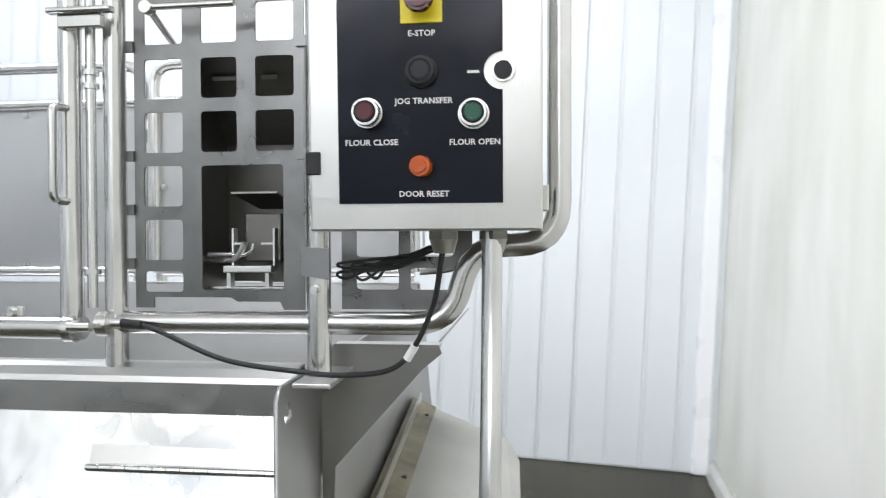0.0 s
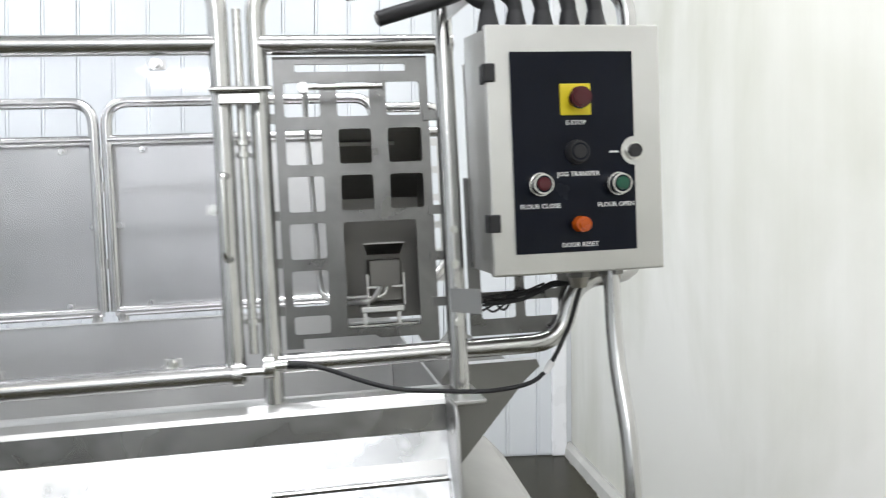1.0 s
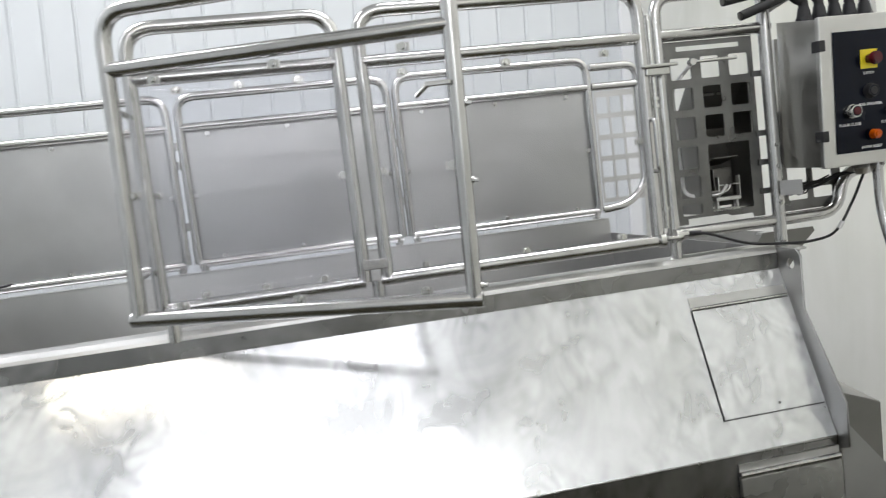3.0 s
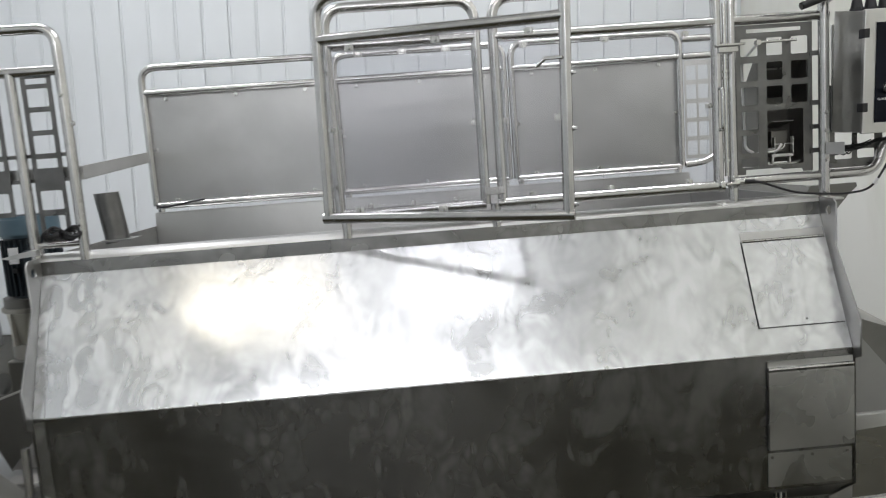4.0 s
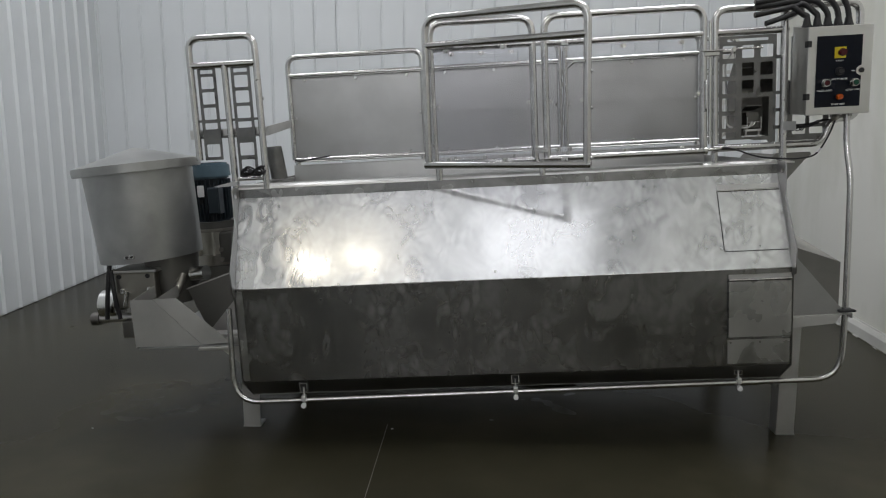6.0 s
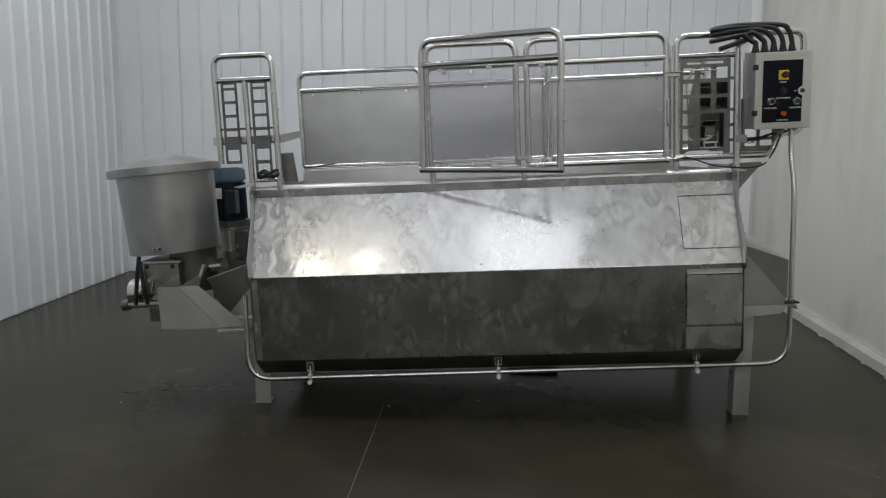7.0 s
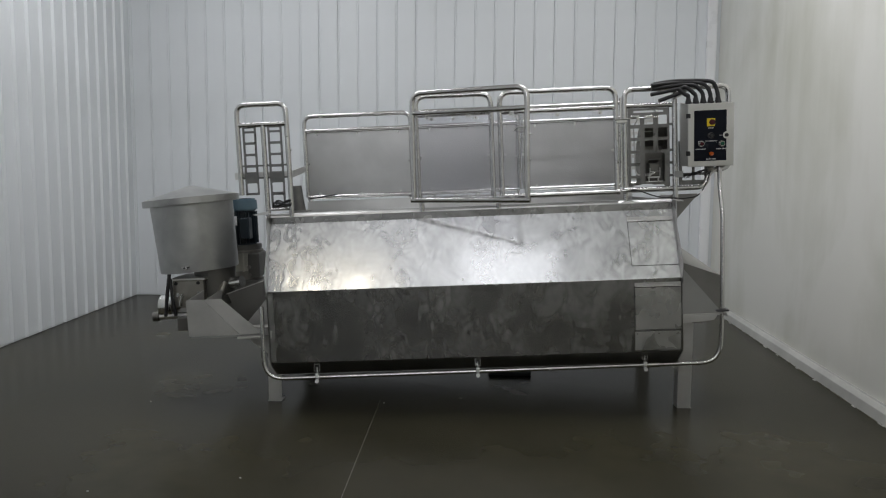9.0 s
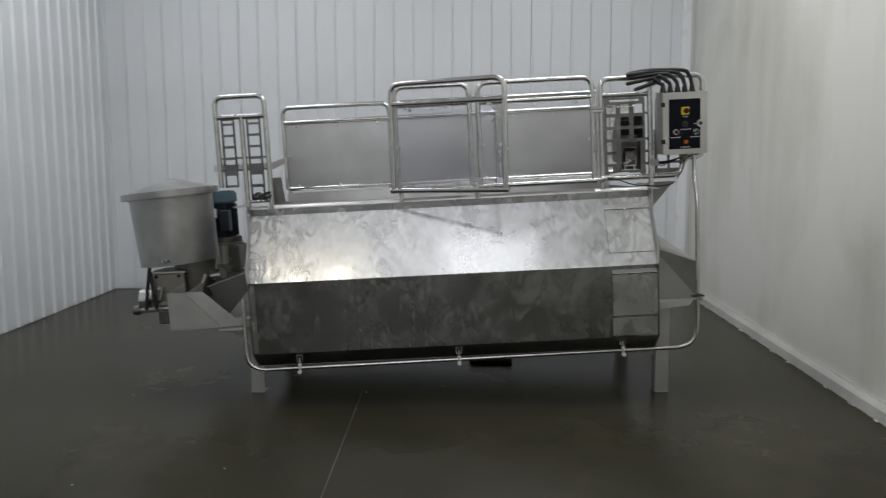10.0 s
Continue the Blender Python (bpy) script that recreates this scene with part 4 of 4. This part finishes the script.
for k in range(5):
    u = 0.105 + 0.046 * k
    gland = part("gland", rod((u, -0.07, W1 + 0.001), (u, -0.07, W1 + 0.018), 0.021, 0.021, 6), RUBBER, hoses)
    part("gland_nut", rod((u, -0.07, W1 + 0.018), (u, -0.07, W1 + 0.046), 0.019, 0.0135, 16), RUBBER, gland, smooth=True)
    e = Vector(TIPS[k])
    top = 2.068 + 0.011 * k
    near = Vector((0.06 - 0.008 * k, -0.056 + 0.004 * k, (top + e.z) / 2 + 0.012))
    hose = cable("hose", [(u, -0.07, W1 + 0.03), (u - 0.001, -0.07, W1 + 0.06), (u - 0.016, -0.068, top - 0.035), (u - 0.06, -0.064, top), near, e], hoses, 0.0125)
    d = (e - near).normalized()
    part("cut_end", rod(e, e + d * 0.003, 0.0085, seg=12), DARKSTEEL, hose, smooth=True)
part("tie_plate", hull_plate([(0.05, -0.006, 2.018), (0.1, -0.058, 2.048), (0.1, -0.058, 2.076), (0.05, -0.006, 2.05)], 0.003), BOXSTEEL, hoses)
# loose cables
lead = thing("sensor_cable", "black sensor cable sagging from frame to control box", "cable")
cable("cord", [(-0.225, -0.012, 1.448), (-0.19, -0.018, 1.44), (-0.086, -0.03, 1.402), (0.02, -0.035, 1.388), (0.1, -0.04, 1.385), (0.17, -0.045, 1.402), (0.215, -0.06, 1.475), (0.234, -0.09, 1.555)], lead, 0.0038)
part("plug", rod((-0.25, -0.006, 1.449), (-0.215, -0.014, 1.447), 0.0065, seg=12), RUBBER, lead, smooth=True)
part("collar", rod((-0.275, -0.006, 1.449), (-0.25, -0.006, 1.449), 0.009, seg=12), BOLT, lead, smooth=True)
part("label_wrap", rod((0.18, -0.047, 1.409), (0.192, -0.05, 1.428), 0.006, seg=12), WHITE, lead, "white label wrap", True)
wires = thing("wire_bundle", "loose bundle of black wires under the control box", "wire")
random.seed(5)
for k in range(5):
    j = [random.uniform(-0.011, 0.011) for q in range(5)]
    end = 0.075 + 0.02 * (k % 3)
    cable("wire", [(0.232, -0.06, 1.558), (0.205, -0.02, 1.55 + j[0]), (0.155, 0.0, 1.54 + j[1]), (end, 0.004, 1.53 + j[2]), (end + 0.012, 0.008, 1.52 + j[3]), (0.15, 0.006, 1.535 + j[4]), (0.2, 0.0, 1.552 + j[1])], wires, 0.0021)

# ---- dough pump at the low end ----
pump = thing("dough_pump", "round steel hopper on a pump block at the trough's low end", "pump")
TIP = pose(-3.184, 0.2, 1.246, 0, -3.5, 0)


def tipped(name, bm, mat, parent, label="", smooth=False):
    bmesh.ops.transform(bm, matrix=TIP, verts=bm.verts)
    return part(name, bm, mat, parent, label, smooth)


tipped("hopper", rod((0, 0, -0.225), (0, 0, 0.225), 0.258, 0.272, 64), HOPPER, pump, "tapered round clouded steel hopper", True)
lid = tipped("lid", rod((0, 0, 0.226), (0, 0, 0.27), 0.318, 0.318, 64, bevel=0.003), HOPPER, pump, "shallow conical steel lid", True)
tipped("lid_cone", rod((0, 0, 0.27), (0, 0, 0.35), 0.312, 0.02, 64), HOPPER, lid, smooth=True)
tipped("hopper_tab", block(-0.02, 0.03, -0.268, -0.25, -0.2, -0.18, 0.002), BOLT, pump)
for u in (-0.005, 0.02):
    tipped("screw", rod((u, -0.266, -0.19), (u, -0.274, -0.19), 0.006, seg=8), RUBBER, pump)
part("neck", rod((-3.07, 0.2, 0.78), (-3.07, 0.2, 1.03), 0.125, 0.14, 40), DARKSTEEL, pump, "dark cast pump neck", True)
blockp = part("pump_block", block(-3.3, -3.09, 0.02, 0.3, 0.78, 0.965, 0.006), PATINA, pump, "greasy machined steel pump block")
for u, w in ((-3.275, 0.945), (-3.125, 0.945)):
    part("bolt_hole", rod((u, 0.0195, w), (u, 0.017, w), 0.012, seg=14), RUBBER, blockp, smooth=True)
for u, w in ((-3.265, 0.87), (-3.12, 0.875)):
    part("bolt", rod((u, 0.02, w), (u, 0.008, w), 0.014, seg=14), BOLT, blockp, smooth=True)
part("block_cap", block(-3.31, -3.07, 0.0, 0.3, 0.965, 0.98, 0.003), SHEET, blockp)
part("clamp_arm", rod((-3.24, -0.02, 0.8), (-3.215, -0.03, 0.88), 0.011, seg=10), BOLT, pump, smooth=True)
disc = part("flange_disc", rod((-3.415, 0.1, 0.785), (-3.325, 0.1, 0.785), 0.078, 0.078, 32, bevel=0.004), BOLT, pump, "bright round pump flange", True)
part("shaft", rod((-3.325, 0.1, 0.785), (-3.27, 0.1, 0.81), 0.035, seg=20), DARKSTEEL, disc, smooth=True)
part("outlet_pipe", rod((-3.42, 0.06, 0.72), (-3.1, 0.06, 0.725), 0.022, seg=16), SHEET, pump, smooth=True)
part("outlet_cap", rod((-3.46, 0.06, 0.72), (-3.42, 0.06, 0.72), 0.034, seg=16), DARKSTEEL, pump, smooth=True)
part("foot_block", block(-3.27, -3.2, -0.02, 0.06, 0.63, 0.72, 0.006), DARKSTEEL, pump)
cable("hose", [(-3.306, 0.0, 1.02), (-3.33, -0.01, 0.86), (-3.353, 0.0, 0.73)], pump, 0.012)
cable("hose", [(-3.303, 0.0, 0.98), (-3.293, -0.01, 0.85), (-3.283, 0.0, 0.73)], pump, 0.011)
part("elbow", sweep(spline_path([(-2.98, 0.12, 0.93), (-3.0, 0.08, 0.86), (-3.03, 0.06, 0.8), (-3.03, 0.05, 0.72)]), 0.024), PATINA, pump, smooth=True)
part("side_valve", rod((-2.94, 0.15, 0.92), (-2.86, 0.13, 0.93), 0.04, seg=24), BOLT, pump, smooth=True)

cradle = thing("pump_cradle", "folded steel cradle that carries the dough pump", "bracket")
part("front_plate", prism([(-3.155, 0.852), (-3.042, 0.85), (-2.815, 0.612), (-3.15, 0.612)], "y", -0.135, -0.13), CRADLE, cradle, "flat steel cradle plate")
part("folded_cheek", hull_plate([(-3.0405, -0.133, 0.852), (-2.925, -0.129, 0.853), (-2.672, -0.129, 0.62), (-2.8135, -0.133, 0.614)], 0.005), CRADLE, cradle)
part("base_plate", block(-3.14, -2.62, -0.13, 1.02, 0.6, 0.606), DULL, cradle)
part("back_plate", prism([(-3.0, 0.8), (-2.62, 0.93), (-2.62, 0.61), (-2.9, 0.61)], "y", 0.3, 0.305), DULL, cradle)
part("side_gusset", hull_plate([(-2.965, 0.12, 0.846), (-2.62, 0.12, 0.955), (-2.62, 0.12, 0.9), (-2.868, 0.12, 0.612)], 0.005), DARKSTEEL, cradle, "dark steel gusset")
part("gusset_edge", hull_plate([(-2.97, 0.112, 0.846), (-2.62, 0.112, 0.956), (-2.62, 0.128, 0.956), (-2.97, 0.128, 0.846)], 0.006), CRADLE, cradle)
part("light_gusset", hull_plate([(-2.61, 0.11, 0.9), (-2.61, 0.11, 0.62), (-2.866, 0.11, 0.62)], 0.004), CRADLE, cradle)
for u in (-3.15, -3.03):
    part("cheek_rib", hull_plate([(u, -0.13, 0.848), (u + 0.075, -0.02, 0.9), (u + 0.075, -0.02, 0.84), (u, -0.13, 0.8)], 0.004), CRADLE, cradle)
part("tip_strip", block(-2.83, -2.66, -0.15, -0.115, 0.588, 0.603, 0.003), CRADLE, cradle)
part("low_gusset", hull_plate([(-2.9, 0.1, 0.598), (-2.612, 0.1, 0.598), (-2.612, 0.1, 0.35)], 0.005), CRADLE, cradle)
part("rear_strip", block(-2.78, -2.615, -0.1, -0.02, 0.64, 0.655, 0.002), CRADLE, cradle)

motor = thing("gear_motor", "upright blue-grey electric motor on a gearbox", "motor")
MC = Vector((-3.075, 0.88, 0))


def at_motor(bm):
    bmesh.ops.translate(bm, vec=MC, verts=bm.verts)
    return bm


cowl = part("cowl", at_motor(rod((0, 0, 1.392), (0, 0, 1.486), 0.126, 0.122, 40, bevel=0.012)), BLUE, motor, "blue-grey fan cowl", True)
part("fan_grille", at_motor(rod((0, 0, 1.484), (0, 0, 1.489), 0.085, seg=32)), DARKBLUE, cowl, smooth=True)
core = part("stator", at_motor(rod((0, 0, 1.13), (0, 0, 1.392), 0.104, seg=32)), DARKBLUE, motor, "dark finned motor body", True)
for k in range(30):
    bm = block(0.1, 0.121, -0.0022, 0.0022, 1.14, 1.385)
    bmesh.ops.transform(bm, matrix=Matrix.Rotation(6.2832 * k / 30, 4, "Z"), verts=bm.verts)
    part("fin", at_motor(bm), DARKBLUE, core)
box_on = part("terminal_box", at_motor(block(0.03, 0.1, -0.15, -0.07, 1.18, 1.34, 0.005)), DARKBLUE, motor)
part("box_lid", at_motor(block(0.036, 0.094, -0.156, -0.1505, 1.186, 1.334, 0.002)), DARKBLUE, box_on)
part("nameplate", at_motor(block(-0.038, 0.002, -0.128, -0.122, 1.285, 1.355)), WHITE, motor, "pale nameplate with no readable words")
part("lifting_eye", at_motor(rod((-0.02, -0.118, 1.255), (-0.02, -0.126, 1.255), 0.012, seg=12)), RUBBER, motor, smooth=True)
part("motor_flange", at_motor(rod((0, 0, 1.09), (0, 0, 1.13), 0.14, seg=40)), DARKSTEEL, motor, smooth=True)
part("adapter_ring", at_motor(rod((0, 0, 1.07), (0, 0, 1.089), 0.152, seg=40, bevel=0.004)), PATINA, motor, "greasy steel adapter ring", True)
gear = part("gearbox", at_motor(rod((0, 0, 0.93), (0, 0, 1.07), 0.12, 0.138, 40)), GEAR, motor, "pale greasy cast gearbox housing", True)
for turn in (-120, -76, -30, 20):
    bm = block(0.11, 0.146, -0.008, 0.008, 0.925, 1.068, 0.003)
    bmesh.ops.transform(bm, matrix=Matrix.Rotation(radians(turn), 4, "Z"), verts=bm.verts)
    part("rib", at_motor(bm), GEAR, gear)
part("gear_case", at_motor(block(0.06, 0.15, -0.12, 0.1, 0.88, 1.069, 0.012)), DARKSTEEL, motor, "dark cast gear case")
for w in (0.9, 0.96):
    part("case_bolt", at_motor(rod((0.075, -0.12, w), (0.075, -0.136, w), 0.014, seg=6)), PATINA, motor)
part("gear_skirt", at_motor(rod((0, 0, 0.86), (0, 0, 0.93), 0.132, seg=40, bevel=0.004)), PATINA, motor, "greasy steel skirt under the gearbox", True)
part("gear_foot", at_motor(block(-0.12, 0.14, -0.12, 0.12, 0.607, 0.86, 0.01)), DARKSTEEL, motor)

# ---- under the trough ----
tray = thing("drip_tray", "low black tray lying on the floor under the trough", "tray", LEVEL)
bm = cut_plate(rect(-1.31, -0.985, 0.74, 1.0, 0.02), [rect(-1.295, -1.0, 0.755, 0.985, 0.015)], 0.0205, 0.04)
bmesh.ops.transform(bm, matrix=Matrix(((1, 0, 0, 0), (0, 0, 1, 0), (0, 1, 0, 0), (0, 0, 0, 1))), verts=bm.verts)
part("wall", bm, RUBBER, tray)
part("bottom", block(-1.295, -1.0, 0.755, 0.985, 0.001, 0.006), RUBBER, tray)

# ---- marks on the floor ----
joint = part("floor_joint", block(-2.068, -2.065, -1.65, 0.05, -0.01, 0.0008), JOINT)
bmesh_marks = bmesh.new()
random.seed(3)
for x, y in [(-2.04, -0.01), (-3.6, -0.06)] + [(random.uniform(-4.5, 0.6), random.uniform(-3.2, 0.0)) for k in range(5)]:
    r = random.uniform(0.002, 0.005)
    block(x, x + r * 2, y, y + r * 1.4, 0, r * 0.6, 0, bmesh_marks)
chips = part("floor_chips", bmesh_marks, CURBPAINT)
tagged(joint, "thin pale saw-cut joint in the concrete floor", "joint", kind="structure")
tagged(chips, "small pale chips scattered on the concrete floor", "debris", kind="stuff")

# ---- liner panels, the repeated pieces of the walls ----


def liner_mesh(width, rib):
    """One ribbed liner sheet: a flat pan and a raised rib between two shallow grooves."""
    pts = [(0, 0), (0.003, 0.0), (0.004, -0.004), (0.004 + rib * 0.3, -rib), (0.024 - rib * 0.1, -rib), (0.024 + rib * 0.2, -0.004), (0.025 + rib * 0.2, -0.003), (0.028 + rib * 0.2, -0.003), (0.029 + rib * 0.2, -0.006), (width - 0.001, -0.006), (width - 0.001, 0.0)]
    bm = prism(pts, "z", 0.012, TOP - 0.01)
    bmesh.ops.recalc_face_normals(bm, faces=bm.faces)
    me = bpy.data.meshes.new("liner_panel")
    bm.to_mesh(me)
    bm.free()
    me.materials.append(LINER)
    return me


for host, a, b, rib in ((wall_rear, REAR_L, REAR_R, 0.011), (wall_left, LEFT_F, REAR_L, 0.032)):
    m, n = along(a, b)
    width = 0.24
    me = liner_mesh(width, rib)
    count = int(n / width) + 1
    for k in range(count):
        ob = new("liner_panel", me)
        ob.parent = host
        ob.matrix_local = Matrix.Translation((n - (k + 1) * width, -0.001, 0))
trimc = part("corner_trim", block(-0.12, -0.004, -0.045, 0.0, 0, TOP, 0.012), TRIM)
trimc.matrix_world = Matrix.Translation(REAR_R)
tagged(trimc, "white corner trim where the walls meet", "trim", kind="structure")
